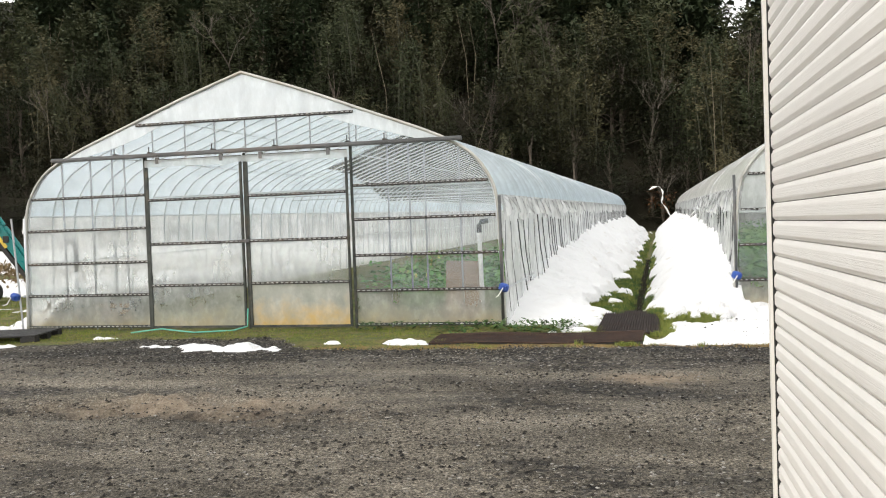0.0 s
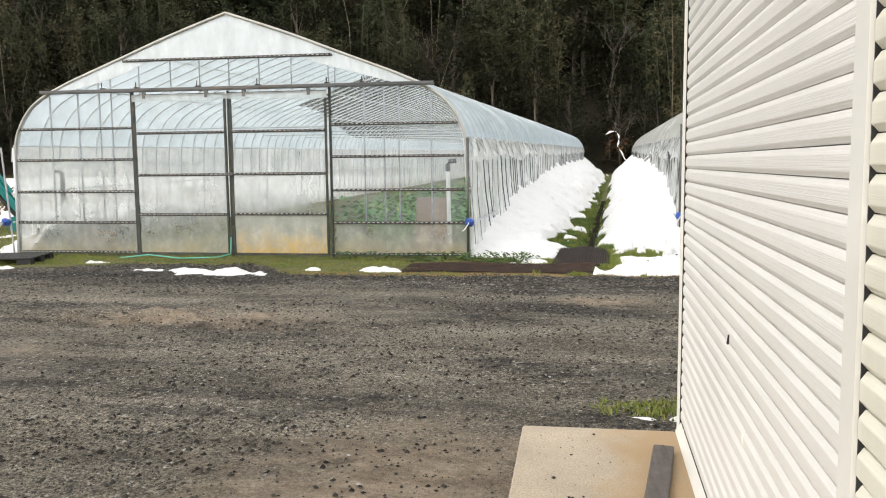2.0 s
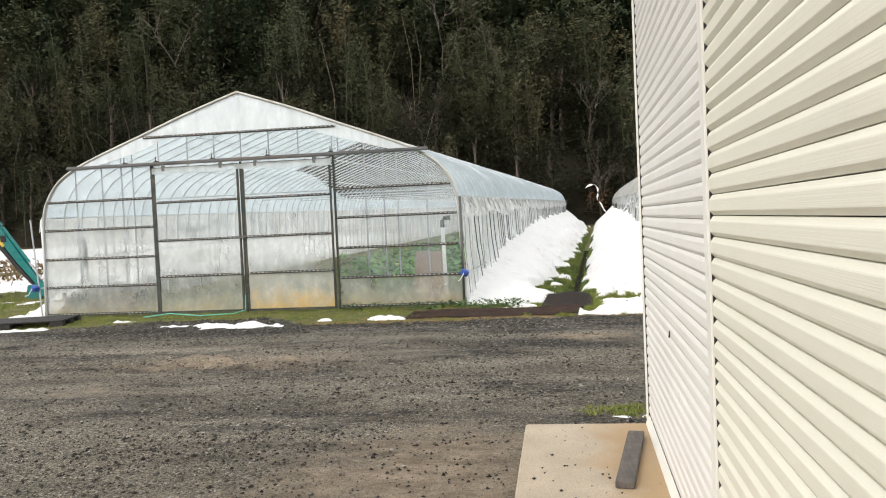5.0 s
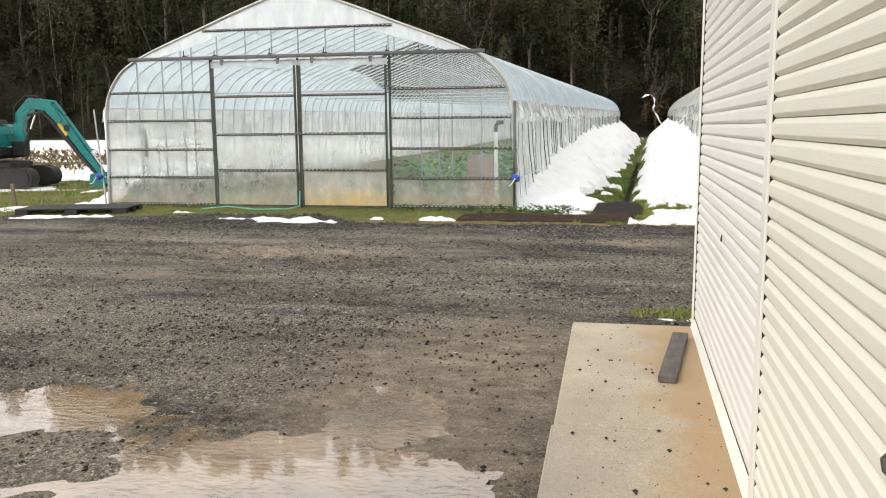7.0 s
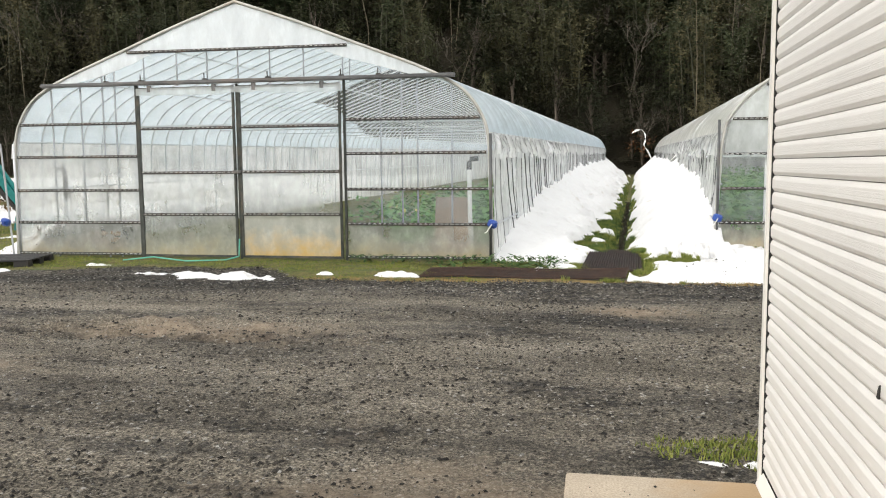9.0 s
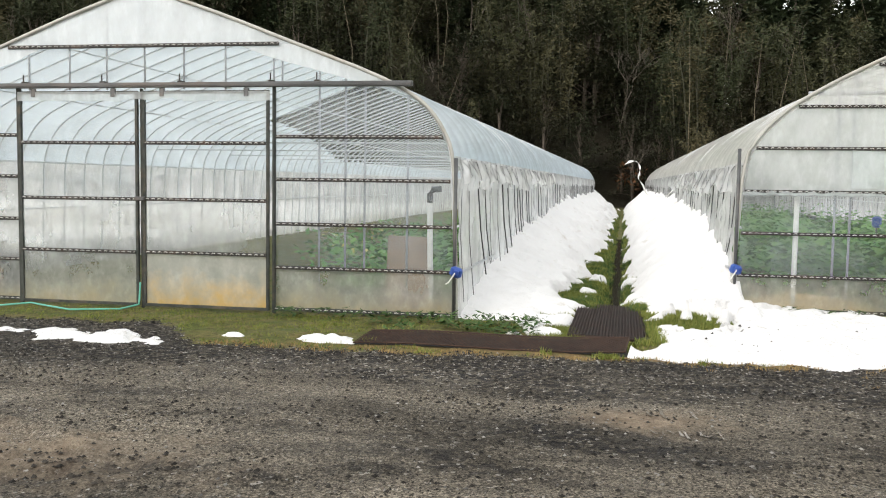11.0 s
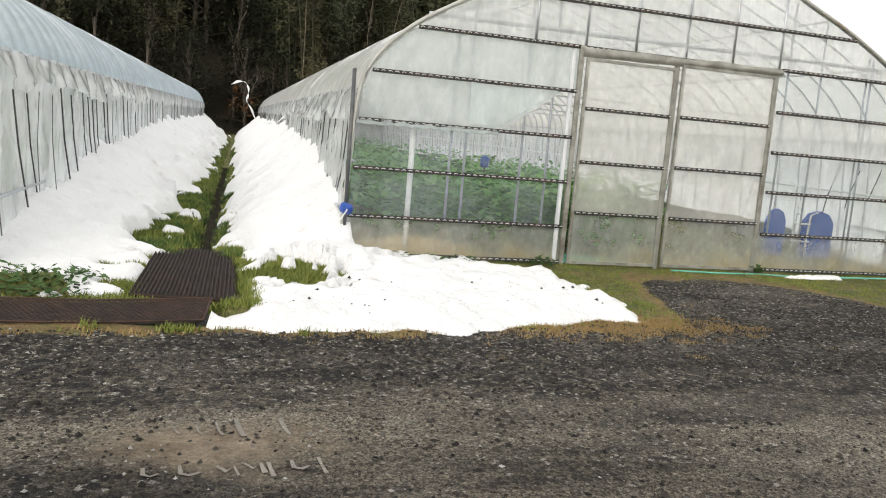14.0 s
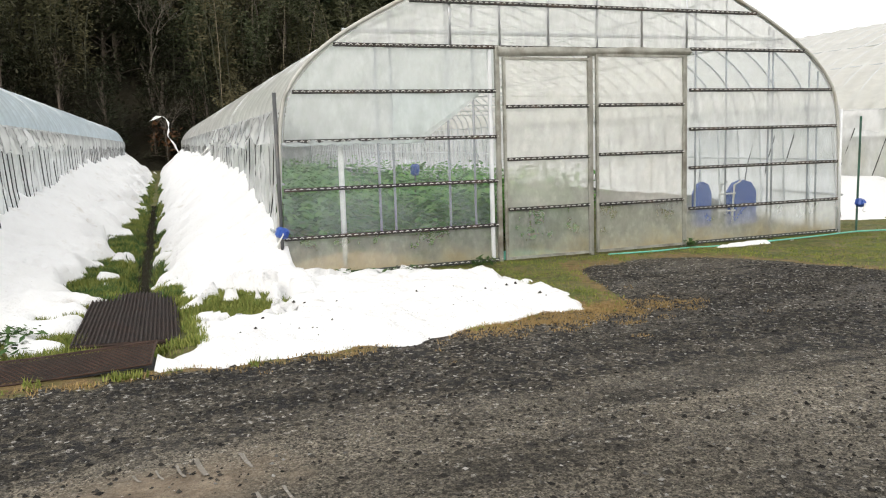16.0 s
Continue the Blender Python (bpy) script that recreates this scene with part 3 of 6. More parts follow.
def build_slab():
    g = Geo()
    g.box(-0.8, -0.035, -4.0, 1.21, -0.1, 0.024, None, 0.008)
    g.box(-0.79, -0.02, 1.222, 3.16, -0.1, 0.026, None, 0.008)
    tagged(part("concrete_slab", g, M_SLAB), "damp stained concrete apron along the shed", "slab")
    m = pose(-0.185, 2.36, 0.026, 0, 0.5, -8.5)
    tagged(part("plank", Geo().box(-0.047, 0.047, -0.48, 0.48, 0.0, 0.038, m, 0.005), M_PLANK), "grey weathered plank lying on concrete", "plank")
    clods = Geo()
    rnd = random.Random(5)
    for _ in range(190):
        x, y, r = rnd.uniform(-0.72, -0.08), rnd.uniform(-0.6, 3.05), 0.003 + 0.01 * rnd.random() ** 4
        if abs(x + 0.175) < 0.09 and 1.7 < y < 2.9:
            continue
        clods.add([(x + r, y, 0.03), (x - r, y + r * 0.4, 0.03), (x, y + r, 0.026), (x, y - r, 0.026), (x + r * 0.2, y, 0.026 + r)], [(0, 2, 4), (2, 1, 4), (1, 3, 4), (3, 0, 4)])
    tagged(part("soil_clods", clods, M_MATT), "crumbs of dark soil scattered on the concrete", "soil", kind="stuff")


build_slab()


# ---- greenhouses ----
def profile(half):
    return smooth_line(half, 4)


HALF_A = ((3.63, 0.0), (3.60, 1.0), (3.565, 1.72), (3.46, 2.04), (3.26, 2.31), (2.98, 2.50), (2.6, 2.675), (2.2, 2.83), (1.75, 3.0), (0.9, 3.325), (0.0, 3.63))
HALF_B = ((3.84, 0.0), (3.80, 1.0), (3.74, 1.72), (3.62, 2.03), (3.36, 2.32), (2.98, 2.59), (2.33, 2.935), (1.75, 3.18), (1.2, 3.4), (0.6, 3.62), (0.0, 3.8))
EAVE = 1.72


def half_at(half, z):
    """Half the width at the height z."""
    pts = profile(half)
    for a, b in zip(pts, pts[1:]):
        if a.y <= z <= b.y:
            return a.x + (b.x - a.x) * (z - a.y) / max(b.y - a.y, 1e-6)
    return 0.0


def height_at(half, dx):
    pts = profile(half)
    for a, b in zip(pts, pts[1:]):
        if b.x <= abs(dx) <= a.x:
            return a.y + (b.y - a.y) * (a.x - abs(dx)) / max(a.x - b.x, 1e-6)
    return 0.0


class House:
    """A tunnel greenhouse with its gable at y0, running back along the row."""

    def __init__(self, cx, y0, length, half, label, seed):
        self.cx, self.y0, self.n, self.half, self.seed = cx, y0, int(length / 0.5), half, seed
        self.root = tagged(new("greenhouse"), label, "greenhouse", "greenhouses")
        self.root.matrix_basis = pose(cx, y0, 0)

    def at(self, dx, dy, z):
        return (self.cx + dx + SKEW * dy, self.y0 + dy, z + rise(self.y0 + dy))

    def section(self):
        pts = profile(self.half)
        return [(p.x, p.y) for p in pts] + [(-p.x, p.y) for p in pts[-2::-1]]

    def add(self, name, geo, material, label="", parent=None, smooth=False):
        return part(name, geo, material, parent or self.root, label, smooth)

    def shell(self, sides, clear_from=0.0, roof_film=None):
        arch = Geo().tube([self.at(x, 0, z) for x, z in self.section()], 0.014, 5).mesh("arch", M_PALE, True)
        for k in range(self.n + 1):
            ob = part("arch", arch, None, self.root)
            ob.matrix_basis = Matrix.Translation((SKEW * 0.5 * k, 0.5 * k, rise(self.y0 + 0.5 * k) - rise(self.y0)))
        roof = [(x, z) for x, z in self.section() if z >= EAVE - 0.01]
        g, rows, m = Geo(), self.n * 4, len(roof)
        for j in range(rows + 1):
            dy = 0.125 * j
            sag = 0.045 * math.sin(math.pi * (dy / 0.5 % 1.0))
            for x, z in roof:
                w = 0.02 * blocks(x * 1.1 + 9, dy * 0.8, self.seed, 1.0)
                k = 1 + (0.02 - sag + w) / 3.3
                g.v.append(self.at(x * k, dy - (0.05 if j == 0 else 0), EAVE + (z - EAVE) * k))
        g.f = [(j * m + i, j * m + i + 1, (j + 1) * m + i + 1, (j + 1) * m + i) for j in range(rows) for i in range(m - 1)]
        top = self.add("roof_film", g, roof_film or M_ROOF, "milky wrinkled roof film over the arches", smooth=True)
        if clear_from:                       # a clearer stretch of film on the far slope
            top.data.materials.append(M_CLEAR)
            for face in top.data.polygons:
                dy = face.center.y - self.y0
                dx = face.center.x - self.cx - SKEW * dy
                if dy > clear_from + 0.1 * math.sin(3 * dx) and -(2.3 + 1.1 * step(clear_from, clear_from + 8.5, dy)) < dx < -0.05:
                    face.material_index = 1
        deep = 0.5 * self.n
        for dx, z, r in ((0, self.half[-1][1] - 0.03, 0.016), *((s * half_at(self.half, zz), zz, 0.014) for s in (-1, 1) for zz in (EAVE, 2.62, 3.1, 1.0))):
            self.add("purlin", Geo().tube([self.at(dx * 0.992, 0, z), self.at(dx * 0.992, deep, z)], r, 5), M_PALE)
        for k in range(6, self.n, 6):
            w = half_at(self.half, 2.05)
            self.add("tie_bar", Geo().tube([self.at(-w, 0.5 * k, 2.05), self.at(w, 0.5 * k, 2.05)], 0.014, 5), M_PALE)
        w = [(x, z) for x, z in self.section()]
        g = Geo()
        g.v = [self.at(x, deep, z) for x, z in w]
        g.f = [tuple(range(len(w)))]
        self.add("end_film", g, M_SIDE, "film over the far gable")
        edge = Geo().tube([self.at(x * 1.006, -0.035, EAVE + (z - EAVE) * 1.006 if z > EAVE else z) for x, z in self.section()], 0.022, 6)
        self.add("gable_arch", edge, M_WRAP, "pale film-wrapped gable arch", smooth=True)
        for s in sides:
            self.side(s, deep)

    def side(self, s, deep):
        """The film curtain of a long wall, its roll bar and its black straps."""
        def cloth(u, v):
            dy, z = deep * u, 0.02 + (EAVE + 0.03) * v
            fold = 0.012 * math.sin(dy * 17 + 3 * blocks(dy, z, 2.0, 0.8)) * (0.4 + 0.6 * v) + 0.03 * blocks(dy, z * 0.4, self.seed + 1, 0.35)
            fold += 0.05 * abs(blocks(dy + 0.5 * z, z * 0.6, self.seed + 3, 0.22)) + 0.02 * abs(blocks(dy, z * 1.5, self.seed + 5, 0.09))
            fold += 0.06 * math.exp(-((z - 1.58) / 0.09) ** 2) * (0.6 + 0.8 * blocks(dy, z, 7.0, 0.5))
            return self.at(s * (half_at(self.half, min(z, EAVE)) + 0.03 + fold), dy, z)
        near = min(0.999, 12.0 / deep)
        g = Geo().grid(260, 22, lambda u, v: cloth(u * near, v))
        g.grid(int((deep - 12) * 8), 14, lambda u, v: cloth(near + u * (1 - near), v))
        self.add("side_film", g, M_SIDE, "wrinkled film curtain along the side", smooth=True)
        def flap(u, v):
            dy = near * deep * u
            drop = 0.27 + 0.22 * blocks(dy, 3, self.seed, 0.9) + 0.1 * blocks(dy, 7, self.seed, 0.25)
            z = EAVE + 0.02 - drop * v
            out = 0.085 + 0.045 * v + 0.05 * blocks(dy, z, self.seed + 6, 0.3) + 0.025 * blocks(dy, z, self.seed + 7, 0.1) + 0.03 * v * math.sin(9 * dy)
            return self.at(s * (half_at(self.half, z) + out), dy, z)
        self.add("eave_flap", Geo().grid(220, 6, flap), M_FLAP, "crumpled white film hanging from the eave", smooth=True)
        self.add("roll_bar", Geo().tube([self.at(s * (half_at(self.half, 0.5) + 0.075), d, 0.52) for d in (-0.05, 1.2, 2.3)], 0.016, 6), M_PIPE)
        self.add("eave_channel", Geo().tube([self.at(s * (half_at(self.half, EAVE) + 0.035), d, EAVE + 0.01) for d in (0.0, deep)], 0.014, 4), M_RAIL)
        w1, w0 = half_at(self.half, EAVE) + 0.085, half_at(self.half, 0.2) + 0.1
        rnd = random.Random(int(self.seed) + s)
        bands = [(Geo().tube([self.at(s * (w1 + 0.01), 0, top), self.at(s * (w1 + 0.015), lean * 0.5, 0.9), self.at(s * w0, lean, 0.2)], r, 4).mesh("strap", m), m) for lean, m, top, r in ((0.5, M_STRAP, 1.5, 0.009), (0.42, M_STRAP, 1.42, 0.008), (0.36, M_STRAP, 1.46, 0.007), (-0.12, M_RAIL, 1.42, 0.004), (0.05, M_RAIL, 1.4, 0.005))]
        d = 0.12
        while d < deep - 1:
            me, m = rnd.choice(bands)
            ob = part("strap", me, None, self.root, "black hold-down strap" if m == M_STRAP else "")
            ob.matrix_basis = Matrix.Translation((SKEW * d, d, rise(self.y0 + d) - rise(self.y0)))
            d += rnd.uniform(0.3, 0.75)

    def span(self, z, x0, x1):
        """The width of a gable band between two places, cut by the arch."""
        w = half_at(self.half, z) - 0.02
        return max(x0 - self.cx, -w), min(x1 - self.cx, w)

    def channel(self, z, x0, x1, y=-0.035, parent=None, tone=None, depth=0.03):
        """A film channel with its wavy white spring."""
        a, b = self.span(z, x0, x1)
        if b - a < 0.05:
            return
        tilt = 0.006 * blocks(x0, z, self.seed, 0.3)
        me = Geo().box(a, b, 0, depth, -0.02, 0.02, Matrix.Translation((self.cx, self.y0 + y - depth, z + tilt)), 0.004)
        self.add("channel", me, tone or M_DARK, "", parent)
        n = int((b - a) / 0.036)
        wave = [(self.cx + a + (b - a) * i / n, self.y0 + y - depth + (-0.006 if i % 2 else 0.008), z + tilt + (0.008 if i % 2 else -0.004)) for i in range(n + 1)]
        self.add("spring", Geo().tube(wave, 0.0042, 4, False), M_SPRING, "", parent)

    def post(self, x, z0, z1, r=0.014, y=0.012, material=None, name="post"):
        self.add(name, Geo().tube([(self.cx + x, self.y0 + y, z0), (self.cx + x, self.y0 + y, z1)], r, 6), material or M_DULL, smooth=True)

    def pane(self, z0, z1, x0, x1, material, y=-0.02, parent=None, label="", name="film_pane", cut=None):
        """A band of gable film between two heights."""
        def cloth(u, v):
            z = z0 + (z1 - z0) * v
            a, b = self.span(z, x0, x1)
            if cut:
                b = min(b, cut[0] + (cut[1] - cut[0]) * v - self.cx)
            x = a + (b - a) * u
            return (self.cx + x, self.y0 + y + 0.012 * blocks(x * 1.2, z * 2.5, self.seed + z0, 0.35) + 0.006 * math.sin(9 * x + 4 * z), z)
        self.add(name, Geo().grid(14, 6, cloth), material, label, parent, True)

    def door(self, x0, x1, z0, z1, bars, y, material, films, label):
        """One sliding leaf: frame, film panes, bars with springs."""
        leaf, fr = Geo(), 0.03
        for yy in (self.y0 + y, self.y0 + y + 0.035):
            leaf.v += [(x0, yy, z0), (x1, yy, z0), (x1, yy, z1), (x0, yy, z1), (x0 + fr, yy, z0 + fr), (x1 - fr, yy, z0 + fr), (x1 - fr, yy, z1 - fr), (x0 + fr, yy, z1 - fr)]
        for i in range(4):
            k = (i + 1) % 4
            leaf.f += [(i, k, 4 + k, 4 + i), (8 + k, 8 + i, 12 + i, 12 + k), (k, i, 8 + i, 8 + k), (4 + i, 4 + k, 12 + k, 12 + i)]
        door = self.add("door", leaf, material, label)
        edges = [z0 + 0.02, *bars, z1 - 0.01]
        for a, b, m in zip(edges, edges[1:], films):
            self.pane(a, b, x0 + 0.02, x1 - 0.02, m, y + 0.018, door)
        for z in bars:
            self.channel(z, x0 + 0.03, x1 - 0.03, y + 0.012, door, M_DARK)
        return door


def winch(x, y, z, label):
    """A blue hand winch on a pole by a gable corner."""
    w = thing("hand_winch", (x, y, z), label, "winch", "winches")
    part("housing", Geo().box(-0.07, 0.06, -0.05, 0.05, -0.055, 0.055, pose(x, y, z, 0, 18, 0), 0.022).box(-0.03, 0.03, -0.075, -0.045, -0.03, 0.03, pose(x, y, z, 0, 18, 0), 0.008), M_BLUE, w, "blue plastic housing")
    part("crank", Geo().tube([(x - 0.01, y - 0.08, z), (x - 0.012, y - 0.09, z - 0.01), (x - 0.07, y - 0.1, z - 0.1), (x - 0.09, y - 0.16, z - 0.11)], 0.008, 6), M_CHALK, w, "pale crank handle", True)
    return w


def build_left_house():
    h = House(-5.68, 10.84, 43.0, HALF_A, "tunnel greenhouse of clear film with sliding double doors", 11.0)
    h.shell((-1, 1), 8.5)
    L, R, A, B = -9.4, -1.9, -7.215, -4.11
    for x in (-8.66, -8.18, -7.82, -7.62):
        h.post(x - h.cx, 0, height_at(HALF_A, x - h.cx) - 0.02)
    for x in (-3.6, -3.3, -3.08, -2.6):
        h.post(x - h.cx, 0, height_at(HALF_A, x - h.cx) - 0.02)
    for x in (-7.14, -6.62, -6.15, -5.68, -5.2, -4.7, -4.13, -4.03):
        h.post(x - h.cx, 2.5, height_at(HALF_A, x - h.cx) - 0.02, 0.012)
    bands = (0.03, 0.515, 1.0, 1.495, 1.97, 2.53)
    for i, (a, b) in enumerate(zip(bands, bands[1:])):
        m = M_BASE if i == 0 else M_GABLE
        h.pane(a, b, L, A, M_BRIGHT if i in (1, 2) else m)
        h.pane(a, b, B, R, m)
    h.pane(2.53, 2.985, L, R, M_GABLE)
    h.pane(2.985, 3.62, L, R, M_TOP)
    for side in (-1, 1):
        def border(u, v, side=side):
            z = 2.5 + 0.48 * u
            w = half_at(HALF_A, z) - 0.02
            wide = (0.14 + 0.5 * step(2.35, 2.9, z)) * (1 + 0.3 * blocks(z, side, 4.0, 0.2))
            return (h.cx + side * (w - wide * v), h.y0 - 0.036 - 0.004 * v, z)
        h.add("film_border", Geo().grid(24, 4, border), M_TOP, "milky strip of doubled film along the arch", smooth=True)
    h.add("film_border", Geo().grid(40, 3, lambda u, v: (-7.2 + 3.08 * u, h.y0 - 0.128, 2.46 - (0.1 + 0.06 * blocks(u * 9, 2, 1.0, 1.0)) * v)), M_TORN, "milky strip of film at the door head", smooth=True)
    for z in bands[1:-1]:
        h.channel(z, L, A - 0.02)
        h.channel(z, B + 0.02, R)
    h.channel(2.985, -7.36, -4.05)
    h.channel(0.05, L, A, tone=M_POST)
    h.channel(0.05, B, R, tone=M_POST)
    top = M_GABLE
    h.door(-7.2, -5.705, 0.03, 2.47, (0.645, 1.25, 1.885), -0.12, M_POST, (M_BASE, M_BRIGHT, M_GABLE, top), "film-covered sliding door leaf with dark frame")
    h.door(-5.645, -4.14, 0.03, 2.47, (0.65, 1.255, 1.885), -0.12, M_POST, (M_OCHRE, M_BRIGHT, M_GABLE, top), "film-covered sliding door leaf stained ochre below")
    h.add("latch", Geo().box(-5.74, -5.61, -0.16, -0.1, 1.23, 1.28, Matrix.Translation((0, h.y0, 0)), 0.01), M_RAIL)
    h.add("centre_post", Geo().box(-5.69, -5.66, -0.09, -0.05, 0.0, 2.5, Matrix.Translation((0, h.y0, 0)), 0.005), M_POST)
    h.add("jamb", Geo().box(-4.115, -4.085, -0.08, -0.03, 0.0, 2.55, Matrix.Translation((0, h.y0, 0)), 0.005), M_POST)
    h.add("jamb", Geo().box(-7.255, -7.215, -0.08, -0.03, 0.0, 2.55, Matrix.Translation((0, h.y0, 0)), 0.005), M_POST)
    rail = Geo().box(-8.72, -2.53, -0.15, -0.085, 2.505, 2.56, Matrix.Translation((0, h.y0, 0)), 0.006)
    rail.box(-8.72, -2.53, -0.16, -0.15, 2.525, 2.535, Matrix.Translation((0, h.y0, 0)))
    h.add("door_rail", rail, M_RAIL, "long weathered sliding door rail")
    for x in (-7.7, -7.14, -6.15, -5.2, -4.13, -3.6):
        h.add("rail_bracket", Geo().box(x - 0.03, x + 0.03, -0.1, -0.02, 2.56, 2.585, Matrix.Translation((0, h.y0, 0)), 0.004).box(x - 0.006, x + 0.006, -0.1, -0.09, 2.585, 2.66, Matrix.Translation((0, h.y0, 0))), M_DARK)
    for x in (-7.0, -6.0, -5.4, -4.4):
        h.add("door_hanger", Geo().box(x - 0.03, x + 0.03, -0.13, -0.1, 2.4, 2.5, Matrix.Translation((0, h.y0, 0)), 0.006), M_RAIL)
    h.post(3.62, 0.0, 1.75, 0.022, -0.05, M_RAIL, "corner_post")
    h.post(-3.62, 0.0, 1.7, 0.02, -0.05, M_PALE, "corner_post")
    return h


LEFT = build_left_house()


def build_right_house():
    h = House(4.93, 12.315, 42.0, HALF_B, "tunnel greenhouse of clear film, torn above its crop", 23.0)
    h.shell((-1, 1), 0.0, M_WARM)
    L, R, A, B = 1.0, 8.9, 3.62, 6.22
    for x in (2.2, 2.37, 3.02, 3.33):
        h.post(x - h.cx, 0, height_at(HALF_B, x - h.cx) - 0.02)
    h.post(1.79 - h.cx, 0, 1.45, 0.03, 0.05, M_CHALK, "stake")
    for x in (6.38, 6.86, 7.55, 7.62, 8.24, 8.39):
        h.post(x - h.cx, 0, height_at(HALF_B, x - h.cx) - 0.02)
    for x in (3.06, 3.66, 4.28, 4.93, 5.56, 6.22):
        h.post(x - h.cx, 2.44, height_at(HALF_B, x - h.cx) - 0.02, 0.018, -0.012, M_PIPE)
    left = (0.03, 0.45, 0.955, 1.45, 1.96, 2.44)
    for i, (a, b) in enumerate(zip(left, left[1:])):
        m = (M_BASE, M_GABLE, M_GABLE, M_TORN, M_TORN)[i]
        h.pane(a, b, L, A, m, cut=(2.75, 3.45) if i == 3 else None)
    right = (0.03, 0.49, 1.0, 1.48, 1.96, 2.46)
    for i, (a, b) in enumerate(zip(right, right[1:])):
        h.pane(a, b, B, R, (M_BASE, M_GABLE, M_GABLE, M_HIGH, M_GABLE)[i])
    h.pane(2.45, 2.92, L, R, M_HIGH)
    h.pane(2.92, 3.79, L, R, M_HIGH)
    for z in left[1:]:
        h.channel(z, L, A - 0.02)
    for z in right[1:]:
        h.channel(z, B + 0.02, R)
    h.channel(2.44, 3.6, 6.2)
    h.channel(2.92, 2.55, 7.3)
    h.channel(0.05, L, A, tone=M_POST)
    h.channel(0.05, B, R, tone=M_POST)
    h.add("cross_pipe", Geo().tube([(1.9, 12.5, 2.62), (8.0, 12.5, 2.64)], 0.024, 6), M_PIPE)
    h.door(3.655, 4.785, 0.04, 2.33, (0.62, 1.19, 1.78), -0.1, M_RUST, (M_BASE, M_DOOR, M_DOOR, M_DOOR), "film-covered door leaf with pale rusty frame")
    h.door(4.865, 6.14, 0.04, 2.38, (0.615, 1.21, 1.785), -0.1, M_RUST, (M_BASE, M_DOOR, M_DOOR, M_DOOR), "film-covered door leaf with pale rusty frame")
    for x in (3.6, 4.81, 6.165):
        h.add("jamb", Geo().box(x - 0.022, x + 0.03, -0.07, -0.02, 0.0, 2.46, Matrix.Translation((0, h.y0, 0)), 0.006), M_RUST)
    h.add("jamb", Geo().box(3.5, 3.54, -0.05, -0.0, 0.0, 2.42, Matrix.Translation((0, h.y0, 0)), 0.006), M_PALE)
    lin = Geo().grid(30, 5, lambda u, v: (3.6 + 2.62 * u, h.y0 - 0.08 - 0.03 * math.sin(3.14 * v) - 0.015 * blocks(u * 9, v, 3.0, 1.0), 2.335 + 0.05 * u + (0.11 - 0.03 * u) * v + 0.02 * blocks(u * 5, v, 1.0, 1.0)))
    h.add("door_head", lin, M_RUST, "door head wrapped in stained film", smooth=True)
    bunch = [(1.15 + 1.55 * k / 24, h.y0 - 0.07, 1.425 + 0.025 * blocks(k * 0.7, 0, 2.0, 1.0)) for k in range(25)]
    h.add("bunched_film", Geo().tube(bunch, [0.022 + 0.018 * blocks(k * 0.9, 5, 1.0, 1.0) for k in range(25)], 6), M_TORN, "loose film bunched along a channel", smooth=True)
    flap = Geo().grid(8, 8, lambda u, v: (2.35 + 1.0 * u * (0.35 + 0.65 * v), h.y0 - 0.06 - 0.03 * math.sin(5 * u + 3 * v), 1.5 + 0.44 * v))
    h.add("torn_flap", flap, M_TORN, "torn flap of hanging film", smooth=True)
    h.post(-3.83, 0.0, 1.95, 0.02, -0.05, M_RAIL, "corner_post")
    h.post(3.83, 0.0, 1.7, 0.022, -0.05, M_PALE, "corner_post")
    return h


RIGHT = build_right_house()


def build_far_house():
    h = House(15.9, 13.2, 36.0, HALF_B, "neighbouring tunnel greenhouse of milky film", 31.0)
    h.shell((-1,), 0.0, M_WARM)
    for x in (-2.5, -1.25, 0.0, 1.25, 2.5):
        h.post(x, 0, height_at(HALF_B, x) - 0.02)
    for a, b in ((0.03, 1.0), (1.0, 1.96), (1.96, 2.9), (2.9, 3.79)):
        h.pane(a, b, 11.9, 20.0, M_HIGH)
    return h


build_far_house()
winch(-2.02, 10.70, 0.53, "blue hand winch on a pipe at the gable corner")
winch(1.1, 12.20, 0.525, "blue hand winch at the snowy gable corner")
winch(-9.36, 10.6, 0.53, "blue hand winch on a thin steel pole")
winch(9.03, 12.15, 0.42, "blue hand winch on a dark green pole")
tagged(part("winch_pole", Geo().tube([(-9.28, 10.64, -0.02), (-9.36, 10.66, 0.9), (-9.42, 10.66, 1.7)], 0.014, 6), M_PIPE), "thin steel winch pole beside the greenhouse", "pole")
tagged(part("winch_pole", Geo().tube([(9.02, 12.2, -0.02), (9.05, 12.2, 1.6)], 0.016, 6), M_GREENPOLE), "dark green winch pole beside the greenhouse", "pole")


